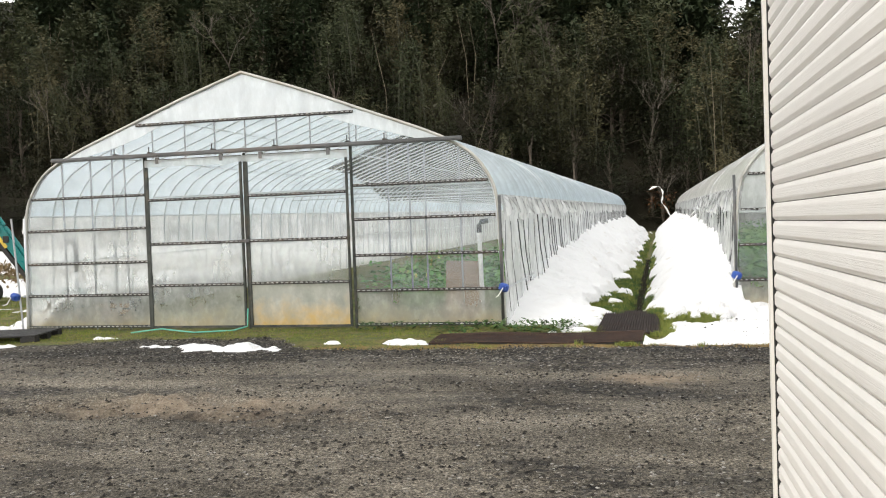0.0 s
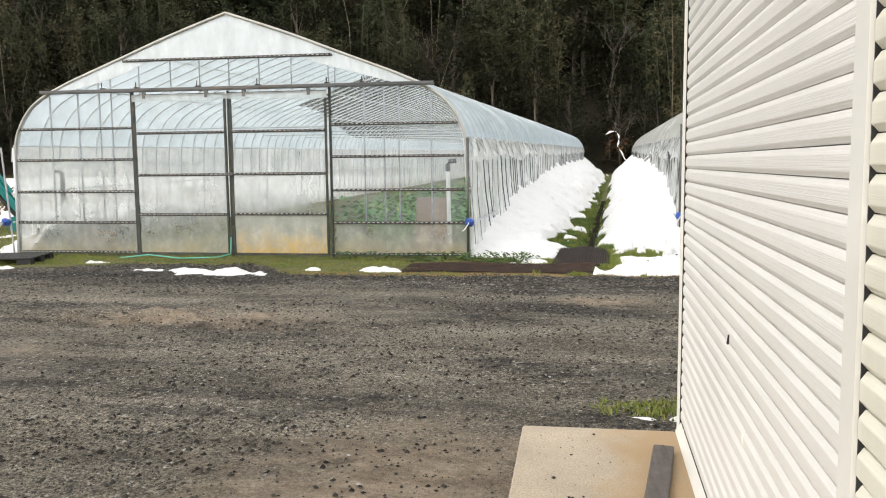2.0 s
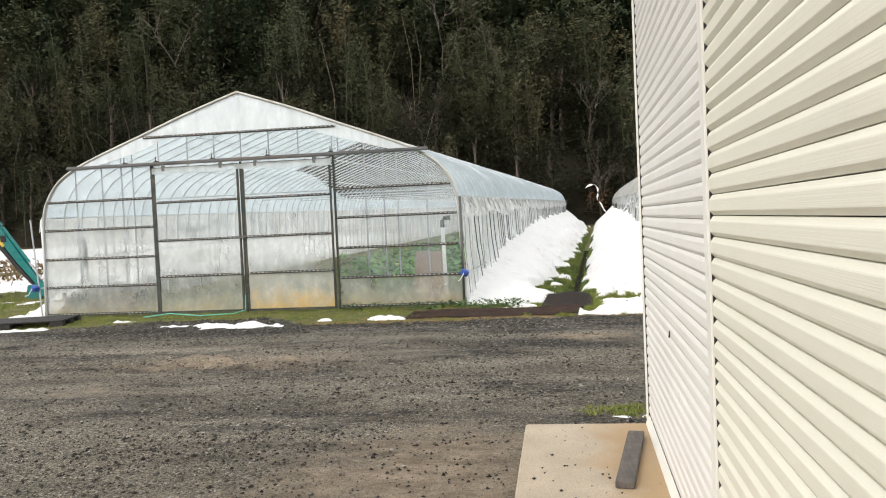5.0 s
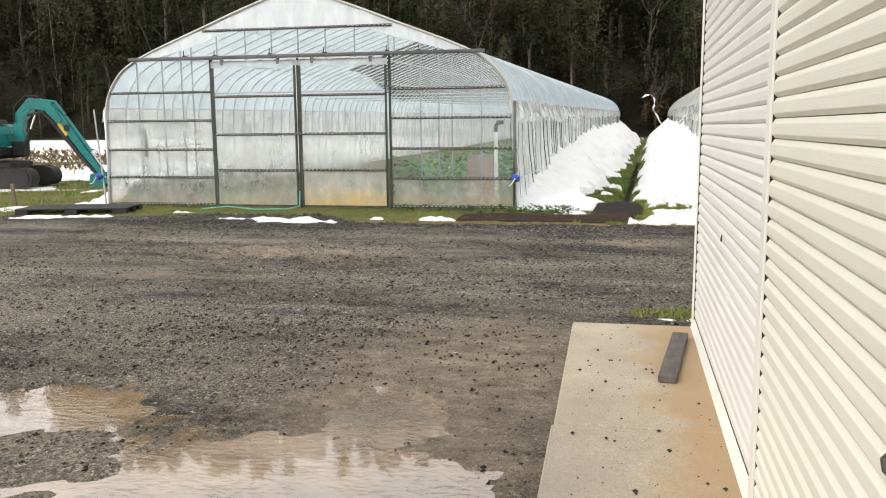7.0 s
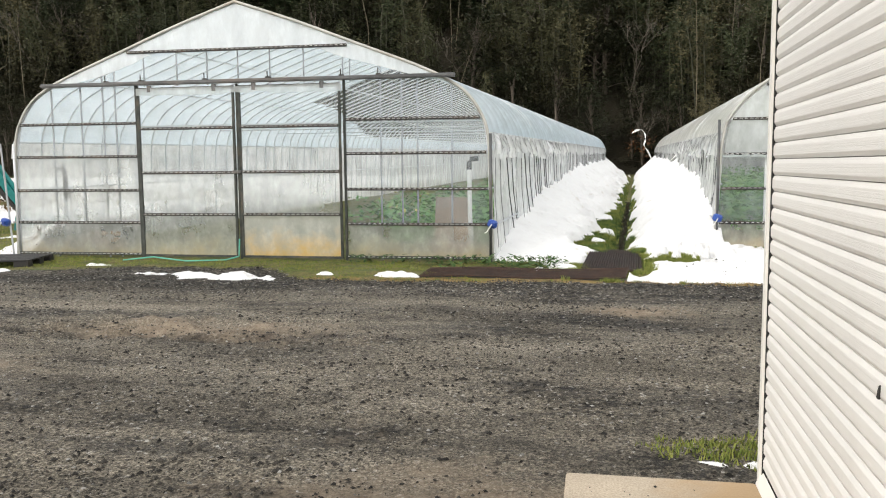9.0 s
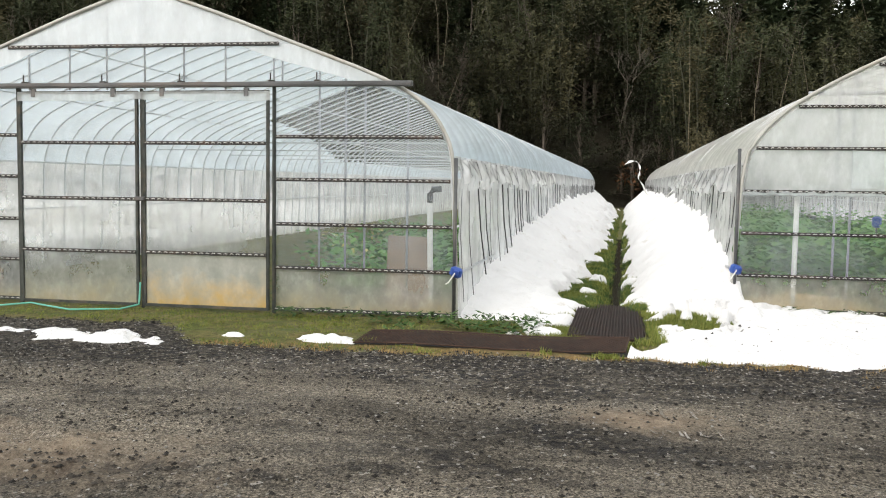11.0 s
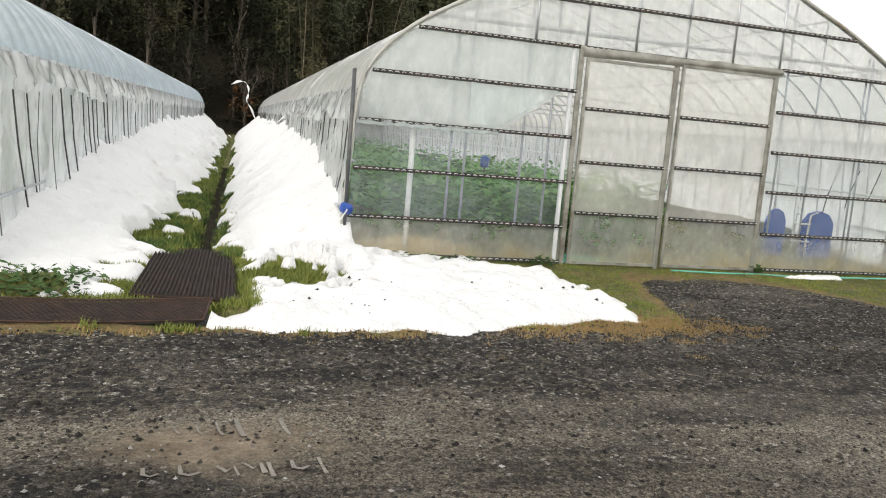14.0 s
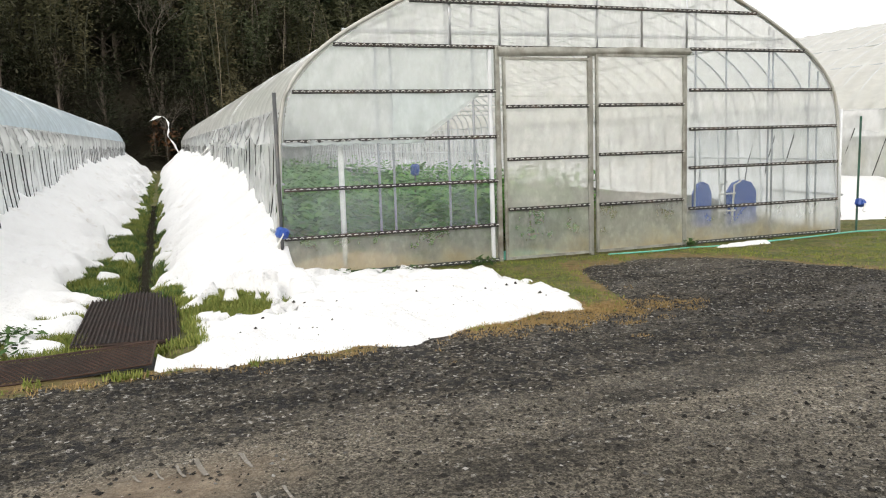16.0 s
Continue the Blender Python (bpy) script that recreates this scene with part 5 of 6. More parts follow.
# ---- digger ----
def build_digger():
    m = pose(-14.3, 14.25, 0.04, 0, 0, 11.4)
    d = tagged(new("excavator"), "small teal excavator parked on the snowy field", "excavator")
    d.matrix_basis = m

    def plate(poly, y0, y1, name, material, label="", parent=None):
        g, n = Geo(), len(poly)
        g.v = [m @ Vector((x, y0, z)) for x, z in poly] + [m @ Vector((x, y1, z)) for x, z in poly]
        g.f = [tuple(range(n)), tuple(range(n, 2 * n))[::-1]] + [(i, n + i, n + (i + 1) % n, (i + 1) % n) for i in range(n)]
        return part(name, g, material, parent or d, label)

    def bar(line, width, y0, y1, name, material, label="", parent=None):
        pts = [Vector(p) for p in line]
        left, right = [], []
        for i, p in enumerate(pts):
            t = (pts[min(i + 1, len(pts) - 1)] - pts[max(i - 1, 0)]).normalized()
            nrm = Vector((-t.y, t.x)) * width[i] / 2
            left.append(tuple(p + nrm)), right.append(tuple(p - nrm))
        return plate(left + right[::-1], y0, y1, name, material, label, parent)

    for y0 in (-0.75, 0.35):
        track = plate([(0.78 + 0.225 * math.cos(a), 0.255 + 0.225 * math.sin(a)) for a in np.linspace(-1.57, 1.57, 11)] + [(-1.08 + 0.225 * math.cos(a), 0.255 + 0.225 * math.sin(a)) for a in np.linspace(1.57, 4.71, 11)], y0, y0 + 0.38, "track", M_BLACK, "black rubber track")
        for k in range(14):
            part("cleat", Geo().box(-1.05 + 0.135 * k, -0.99 + 0.135 * k, y0 - 0.012, y0 + 0.392, 0.475, 0.5, m), M_BLACK, track)
        part("sprocket", Geo().tube([m @ Vector((0.77, y0 - 0.02, 0.25)), m @ Vector((0.77, y0 + 0.01, 0.25))], 0.17, 12), M_BLACK, track)
    part("chassis", Geo().box(-0.95, 0.45, -0.5, 0.5, 0.25, 0.62, m, 0.03), M_BLACK, d)
    plate([(-1.5, 0.68), (0.14, 0.68), (0.26, 0.77), (0.28, 0.92), (-1.5, 0.94)], -0.65, 0.65, "counterweight", M_BLACK, "dark lower bumper")
    body = plate([(-1.5, 0.945), (0.28, 0.945), (0.26, 1.24), (0.18, 1.4), (-0.2, 1.5), (-1.5, 1.52)], -0.62, 0.62, "body", M_TEAL, "teal engine cover")
    for k in range(3):
        for j in range(2):
            part("vent", Geo().box(-0.27 + 0.15 * k, -0.15 + 0.15 * k, -0.632, -0.615, 1.02 + 0.15 * j, 1.13 + 0.15 * j, m, 0.004), M_PANE, body, "dark vent opening")
    plate([(-0.7, 1.51), (0.1, 1.46), (0.06, 1.55), (-0.6, 1.64)], -0.4, 0.2, "seat", M_BLACK)
    boom = bar([(0.55, 1.02), (0.44, 1.3), (0.5, 1.62), (0.78, 1.93), (1.16, 1.86), (1.42, 1.5)], [0.16, 0.2, 0.24, 0.26, 0.24, 0.15], -0.1, 0.1, "boom", M_TEAL, "teal gooseneck boom")
    bar([(0.55, 1.62), (0.82, 1.86), (1.1, 1.78)], [0.05, 0.1, 0.05], -0.112, -0.1, "boom_plate", M_TEAL, "", boom)
    arm = bar([(1.18, 1.9), (1.42, 1.58), (1.9, 0.85), (2.36, 0.2)], [0.12, 0.19, 0.15, 0.09], -0.08, 0.08, "arm", M_TEAL, "teal dipper arm")
    bar([(1.36, 1.5), (1.56, 1.2)], [0.07, 0.07], -0.088, -0.082, "decal", M_YELLOW, "yellow decal", arm)
    part("cylinder", Geo().tube([m @ Vector((0.62, -0.16, 0.98)), m @ Vector((0.78, -0.16, 1.35))], 0.045, 10), M_BLACK, boom)
    part("rod", Geo().tube([m @ Vector((0.78, -0.16, 1.35)), m @ Vector((0.9, -0.14, 1.66))], 0.024, 8), M_STEEL, boom)
    part("cylinder", Geo().tube([m @ Vector((0.95, 0.0, 2.0)), m @ Vector((1.3, 0.0, 1.95)), m @ Vector((1.5, 0.0, 1.66))], 0.04, 8), M_TEAL, arm)
    part("cylinder", Geo().tube([m @ Vector((1.52, 0.0, 1.62)), m @ Vector((2.05, 0.0, 0.82))], 0.045, 10), M_TEAL, arm)
    part("rod", Geo().tube([m @ Vector((2.05, 0.0, 0.82)), m @ Vector((2.3, 0.0, 0.42))], 0.024, 8), M_STEEL, arm)
    part("swing_post", Geo().box(0.28, 0.6, -0.12, 0.12, 0.72, 1.08, m, 0.03), M_BLACK, d)
    # black plate added along the arm, painting the shade on its underside
    bar([(1.08, 1.66), (1.36, 1.36), (1.84, 0.7), (2.22, 0.24)], [0.04, 0.09, 0.08, 0.05], -0.086, 0.086, "arm_underside", M_BLACK, "black plate painting the shade under the arm", arm)
    part("cylinder", Geo().tube([m @ Vector((0.7, -0.1, 1.66)), m @ Vector((1.05, -0.13, 1.72)), m @ Vector((1.32, -0.13, 1.45))], 0.035, 8), M_BLACK, boom)
    part("bracket", Geo().box(1.5, 1.62, -0.1, 0.1, 1.3, 1.44, m, 0.01), M_BLACK, arm)
    part("hose", Geo().tube([m @ Vector(p) for p in ((0.4, -0.13, 1.5), (0.42, -0.13, 1.85), (0.7, -0.13, 2.1), (1.0, -0.1, 2.08))], 0.018, 6), M_BLACK, boom)
    plate([(2.1, 0.32), (2.42, 0.36), (2.5, 0.12), (2.3, -0.02), (2.05, 0.05)], -0.25, 0.25, "bucket", M_TEAL, "teal digging bucket")
    plate([(1.6, 0.02), (2.6, 0.02), (2.55, 0.2), (2.1, 0.28), (1.75, 0.22)], 0.9, 1.3, "spare_bucket", M_TEAL, "pale teal bucket lying in snow")


build_digger()


# ---- grass, weeds, gravel stones ----
def spots(n, seed, x0, x1, y0, y1, keep):
    rnd, out = random.Random(seed), []
    for _ in range(n):
        x, y = rnd.uniform(x0, x1), rnd.uniform(y0, y1)
        if keep(x, y, rnd.random()):
            out.append((x, y, land(x, y) - 0.004))
    return out


def free(x, y):
    """Open ground by the yard, with no house, snow or ditch cover on it."""
    if y > 10.75 and -9.35 < x < -2.0 or y > 12.25 and 1.05 < x < 8.85:
        return False
    if -2.8 < x < -0.3 and 9.1 < y < 9.75 or -0.8 < x < 0.0 and 9.9 < y < 12.2:
        return False
    return snow_height(x, y) < 0.01


lawn = spots(17000, 1, -13, 12, 8.7, 12.3, lambda x, y, r: free(x, y) and y > gravel_edge(x) + 0.05 and 0.5 + 0.9 * blocks(x, y, 3.0, 0.6) > r)
tuft_field("grass", lawn, M_GRASS, "short mossy grass along the greenhouses", 2, 0.026, 0.07, 12)
edge = spots(9500, 2, -4, 7, 8.6, 11.6, lambda x, y, r: free(x, y) and math.exp(-((y - gravel_edge(x) - 0.1) / 0.22) ** 2) > 0.3 + r + 0.5 * step(2.5, 3.5, x))
tuft_field("dry_grass", edge, M_DRY, "straw-coloured dry grass at the gravel edge", 3, 0.024, 0.06, 10)
thatch = spots(9000, 12, 0.3, 4.2, 8.4, 10.4, lambda x, y, r: free(x, y) and 1.15 * math.exp(-((x - 2.75) / 0.95) ** 2 - ((y - 9.32 - 0.1 * (x - 2.7)) / 0.3) ** 2) + 0.5 * blocks(x, y, 17.0, 0.2) > r + 0.15)
tuft_field("dry_grass", thatch, M_DRY, "flattened tan dry grass beyond the snow", 13, 0.018, 0.06, 14)
def ditch_spots(n, seed, a, b, gap, clump, y0=11.9):
    """Spots beside the ditch, a to b metres off its middle, in clumps."""
    rnd, out = random.Random(seed), []
    for _ in range(n):
        y = y0 + (46 - y0) * rnd.random() ** 2.2
        x = ditch_x(y) + rnd.uniform(a, b)
        if abs(x - ditch_x(y)) > gap + 0.08 * blocks(x, y, 18.0, 0.4) and snow_height(x, y) < 0.025 and blocks(x * 0.7, y * 1.2, 16.0 + seed, 0.4) > clump:
            out.append((x, y, land(x, y) - 0.004))
    return out


banks = spots(3000, 4, -1.2, 0.9, 9.6, 12.2, lambda x, y, r: free(x, y) and 9.7 < y < 12.2 and r < 0.9)
tuft_field("grass", ditch_spots(9000, 4, -0.95, 0.42, 0.13, -0.2) + banks, M_GRASS, "bent grass in the thawed strip of the ditch", 5, 0.05, 0.08, 16)
tuft_field("grass", ditch_spots(6000, 5, -0.95, 0.4, 0.12, 0.0), M_WEED, "dark green weeds clumped in the thawed ditch", 25, 0.06, 0.09, 14)
melt = spots(1500, 8, 0.1, 3.0, 10.2, 12.2, lambda x, y, r: snow_height(x, y) < 0.015)
tuft_field("grass", melt, M_GRASS, "grass showing through holes in the snow", 6, 0.026, 0.07, 10)
corner = spots(500, 9, -0.55, 0.3, 3.2, 3.9, lambda x, y, r: ((x - 0.2) / 0.75) ** 2 + ((y - 3.6) / 0.26) ** 2 < r)
tuft_field("grass", corner, M_GRASS, "patch of grass beside the shed", 7, 0.03, 0.04, 9)
field = spots(5000, 10, -26, -9.5, 9.2, 19, lambda x, y, r: field_snow(x, y) < 0.0 and r < 0.8)
tuft_field("grass", field, M_GRASS, "green field grass round the digger", 8, 0.06, 0.16, 9)


def weeds(name, places, label, seed, size):
    rnd, g = random.Random(seed), Geo()
    for x, y, spread in places:
        for _ in range(60):
            a, r = rnd.uniform(0, 6.28), spread * rnd.random() ** 0.6
            p = Vector((x + r * math.cos(a), y + 0.45 * r * math.sin(a), land(x, y) + rnd.uniform(0.01, 0.9 * size)))
            b, l = rnd.uniform(0, 6.28), rnd.uniform(0.02, 0.055)
            d, w = Vector((math.cos(b), math.sin(b), rnd.uniform(-0.3, 0.6))) * l, Vector((-math.sin(b), math.cos(b), 0.2)) * l * 0.4
            g.add([p - d, p + w, p + d, p - w], [(0, 1, 2, 3)])
    tagged(part(name, g, M_WEED), label, "weeds", kind="stuff")


weeds("weeds", [(-2.5, 10.45, 0.35), (-2.75, 10.35, 0.3), (-2.2, 10.5, 0.25), (-3.3, 10.55, 0.3), (-3.9, 10.55, 0.25), (-1.75, 10.35, 0.3), (-1.5, 10.5, 0.28), (-1.2, 10.45, 0.2), (-1.7, 10.6, 0.3), (-1.4, 10.2, 0.3), (-1.3, 9.95, 0.25), (-1.65, 10.05, 0.3), (-1.9, 10.2, 0.25)], "dark leafy weeds at the foot of the greenhouse", 12, 0.14)
tuft_field("grass", [(-0.55 + 0.05 * k, 9.08 - 0.03 * (k % 2), 0.0) for k in range(4)] + [(-1.0, 9.15, 0.0), (0.3, 9.02, 0.0), (-2.6, 9.3, 0.0)], M_GRASS, "fresh grass tufts at the edge of the mesh", 15, 0.05, 0.06, 30)
weeds("weeds", [(-2.45, 9.75, 0.25), (6.15, 12.1, 0.12), (1.8, 12.0, 0.2), (2.3, 12.0, 0.2), (3.3, 12.1, 0.15)], "fresh green weeds by the ditch cover", 13, 0.13)


def stones(n, seed, x0, x1, y0, y1, small, large, material, label, keep):
    rnd, g = random.Random(seed), Geo()
    for _ in range(n):
        x, y = rnd.uniform(x0, x1), rnd.uniform(y0, y1)
        if not keep(x, y, rnd.random()):
            continue
        r, a, q = small + (large - small) * rnd.random() ** 3, rnd.uniform(0, 3.14), rnd.uniform(0.45, 0.9)
        z = land(x, y)
        c, s = math.cos(a) * r, math.sin(a) * r
        g.add([(x + c, y + s, z + 0.2 * r), (x - s * q, y + c * q, z + 0.1 * r), (x - c, y - s, z + 0.25 * r), (x + s * q, y - c * q, z + 0.1 * r), (x + 0.2 * c, y + 0.3 * s, z + r * rnd.uniform(0.5, 0.85))],
              [(0, 1, 4), (1, 2, 4), (2, 3, 4), (3, 0, 4)])
    tagged(part("gravel_stones", g, material), label, "gravel", kind="stuff")


def stone_material(name, a, b, rough):
    s = Shade(name, a, rough, 0.0, 0.2)
    s.set("Base Color", s.mix(s.island(), a, b))
    return s.bump(s.noise(90, 3), 0.4, 0.004).m


M_STONE = stone_material("wet_dark_stone", (0.006, 0.0055, 0.005), (0.05, 0.045, 0.038), 0.7)
M_GREY = stone_material("grey_stone", (0.09, 0.088, 0.083), (0.36, 0.35, 0.325), 0.55)
off_slab = lambda x, y: not (-0.83 < x and y < 3.2) and wet(x, y) < 0.75 and y < gravel_edge(x) + 0.1
loose = lambda x, y: 0.45 + 0.75 * blocks(x * 0.5, y * 1.5, 41.0, 1.0) + 0.5 * step(7.6, 8.8, y)
stones(62000, 21, -7.5, 7.0, 1.6, 10.6, 0.007, 0.023, M_STONE, "loose dark wet gravel stones", lambda x, y, r: off_slab(x, y) and loose(x, y) > r)
stones(30000, 22, -8.5, 8.0, 1.4, 11.6, 0.004, 0.016, M_GREY, "loose grey gravel stones", lambda x, y, r: off_slab(x, y) and loose(x, y) > r)
stones(5000, 23, -4.5, -0.85, -0.6, 3.0, 0.003, 0.017, M_STONE, "scattered dark stones round the puddles", lambda x, y, r: off_slab(x, y) and 0.6 + blocks(x, y, 3.0, 0.5) > r)


crumbs, rnd = Geo(), random.Random(71)
for _ in range(170):
    x, y = rnd.uniform(0.2, 2.9), 9.0 + 1.9 * rnd.random() ** 1.5
    h, r = snow_height(x, y), 0.004 + 0.016 * rnd.random() ** 4
    if 0.03 < h and blocks(x, y, 19.0, 0.5) > -0.1:
        crumbs.add([(x + r, y, h), (x - r, y + 0.4 * r, h), (x, y + r, h - 0.002), (x, y - r, h - 0.002), (x + 0.2 * r, y, h + r)], [(0, 2, 4), (2, 1, 4), (1, 3, 4), (3, 0, 4)])
tagged(part("soil_crumbs", crumbs, M_STONE), "dark crumbs of soil lying on the old snow", "soil", kind="stuff")

# ---- woods ----
def leaf(g, p, d, w):
    g.add([p, p + d * 0.5 + w, p + d, p + d * 0.5 - w], [(0, 1, 2, 3)])


def cedar_parts(seed, h=12.0, full=1.0, levels=28, size=0.32):
    rnd, trunk, crown = random.Random(seed), Geo(), Geo()
    trunk.tube([(0, 0, -1.5), (0.05, 0, h * 0.5), (0, 0.04, h)], [0.2, 0.12, 0.02], 6)
    for k in range(levels):
        t = k / (levels - 1)
        lump = 0.75 + 0.5 * noise.noise(Vector((seed, 5.0 * t, 0)))
        z, reach = h * (0.16 + 0.84 * t), (0.3 + 1.7 * (1 - t) ** 0.6) * full * lump
        for b in range(7 if t < 0.85 else 5):
            a = rnd.uniform(0, 6.28)
            r = reach * rnd.uniform(0.4, 1.15)
            tip = Vector((r * math.cos(a), r * math.sin(a), z + 0.1 * r + rnd.uniform(-0.35, 0.35)))
            for _ in range(10):
                f = rnd.uniform(0.3, 1.0)
                p = Vector((tip.x * f, tip.y * f, z + (tip.z - z) * f)) + Vector((rnd.gauss(0, 0.2), rnd.gauss(0, 0.2), rnd.gauss(0, 0.2)))
                d = Vector((rnd.gauss(0, 0.7), rnd.gauss(0, 0.7), rnd.gauss(0.15, 0.6))) * size
                leaf(crown, p, d, Vector((-d.y, d.x, rnd.gauss(0, 0.4) * size)) * rnd.uniform(0.2, 0.4))
    return trunk, crown


def bamboo_parts(seed, h=9.5, culms=7, sprays=34, size=0.34):
    rnd, stems, crown = random.Random(seed), Geo(), Geo()
    for _ in range(culms):
        a, bx, by = rnd.uniform(0, 6.28), rnd.gauss(0, 0.75), rnd.gauss(0, 0.75)
        top, lean = h * rnd.uniform(0.72, 1.08), rnd.uniform(0.3, 1.3)

        def at(t):
            bow = lean * t ** 3.2
            return Vector((bx + bow * math.cos(a), by + bow * math.sin(a), -1.0 + (top + 1.0) * (t - 0.10 * t ** 6)))
        stems.tube([at(t) for t in (0, 0.3, 0.6, 0.8, 0.92, 1.0)], [0.045, 0.042, 0.034, 0.024, 0.015, 0.006], 4, False)
        for k in range(sprays):
            t = 0.16 + 0.84 * (k / sprays) ** 0.9
            p0, b = at(t), rnd.uniform(0, 6.28)
            out = Vector((math.cos(b), math.sin(b), rnd.uniform(-0.2, 0.5))) * rnd.uniform(0.25, 0.95) * (1.25 - 0.8 * t)
            for _ in range(9):
                p = p0 + out * rnd.uniform(0.2, 1.0) + Vector((rnd.gauss(0, 0.14), rnd.gauss(0, 0.14), rnd.gauss(0, 0.12)))
                d = Vector((1.4 * out.x + rnd.gauss(0, 0.5), 1.4 * out.y + rnd.gauss(0, 0.5), 0.1 + rnd.gauss(0, 0.4))).normalized() * size * rnd.uniform(0.5, 1.1)
                leaf(crown, p, d, Vector((-d.y, d.x, rnd.gauss(0, 0.6))).normalized() * size * 0.15)
    return stems, crown


def broad_parts(seed, h=9.0, limbs=24, leaves=90, size=0.42):
    rnd, wood, crown = random.Random(seed), Geo(), Geo()
    wood.tube([(0, 0, -1.5), (0.15, 0.1, h * 0.4), (0.05, 0, h * 0.75)], [0.2, 0.14, 0.05], 6)
    for k in range(limbs):
        z, a, r = h * rnd.uniform(0.06, 0.95), rnd.uniform(0, 6.28), rnd.uniform(0.5, 2.3)
        r *= 1.1 - 0.55 * z / h
        tip = Vector((r * math.cos(a), r * math.sin(a), z))
        wood.tube([(0.1, 0.05, z * 0.7), tip * 0.55 + Vector((0, 0, z * 0.42)), tip], [0.05, 0.03, 0.01], 4, False)
        for _ in range(leaves):
            o = Vector((rnd.gauss(0, 0.5), rnd.gauss(0, 0.5), rnd.gauss(0, 0.36)))
            d = Vector((rnd.gauss(0, 1), rnd.gauss(0, 1), rnd.gauss(-0.2, 0.7))).normalized() * size * rnd.uniform(0.5, 1.1)
            leaf(crown, tip + o, d, Vector((-d.y, d.x, 0.1 * size)) * 0.22)
    return wood, crown


def bare_parts(seed, h=9.0, depth=5):
    rnd, wood = random.Random(seed), Geo()

    def grow(p, d, length, r, k):
        q = p + d * length
        mid = p + d * length * 0.5 + Vector((rnd.gauss(0, 0.05), rnd.gauss(0, 0.05), 0)) * length
        wood.tube([p, mid, q], [r, r * 0.85, r * 0.68], 4, False)
        if k:
            for _ in range(3 if k < 4 else 2):
                grow(q, (d + Vector((rnd.gauss(0, 0.42), rnd.gauss(0, 0.42), rnd.gauss(0.18, 0.2)))).normalized(), length * rnd.uniform(0.6, 0.85), r * 0.62, k - 1)
    grow(Vector((0, 0, -1)), Vector((0.04, 0, 1)), h * 0.36, 0.12, depth)
    return wood


def model(name, label, wood, crown, bark, foliage, trunk="trunk", category="tree"):
    t = tagged(new(name), label, category, "trees on the hillside")
    stem = part(trunk, wood, bark, t, smooth=True)
    if trunk == "stem":
        tagged(stem, kind="stuff")
    if crown:
        part("crown", crown, foliage, t)
    t.matrix_basis = pose(0, 140, -60)
    return t


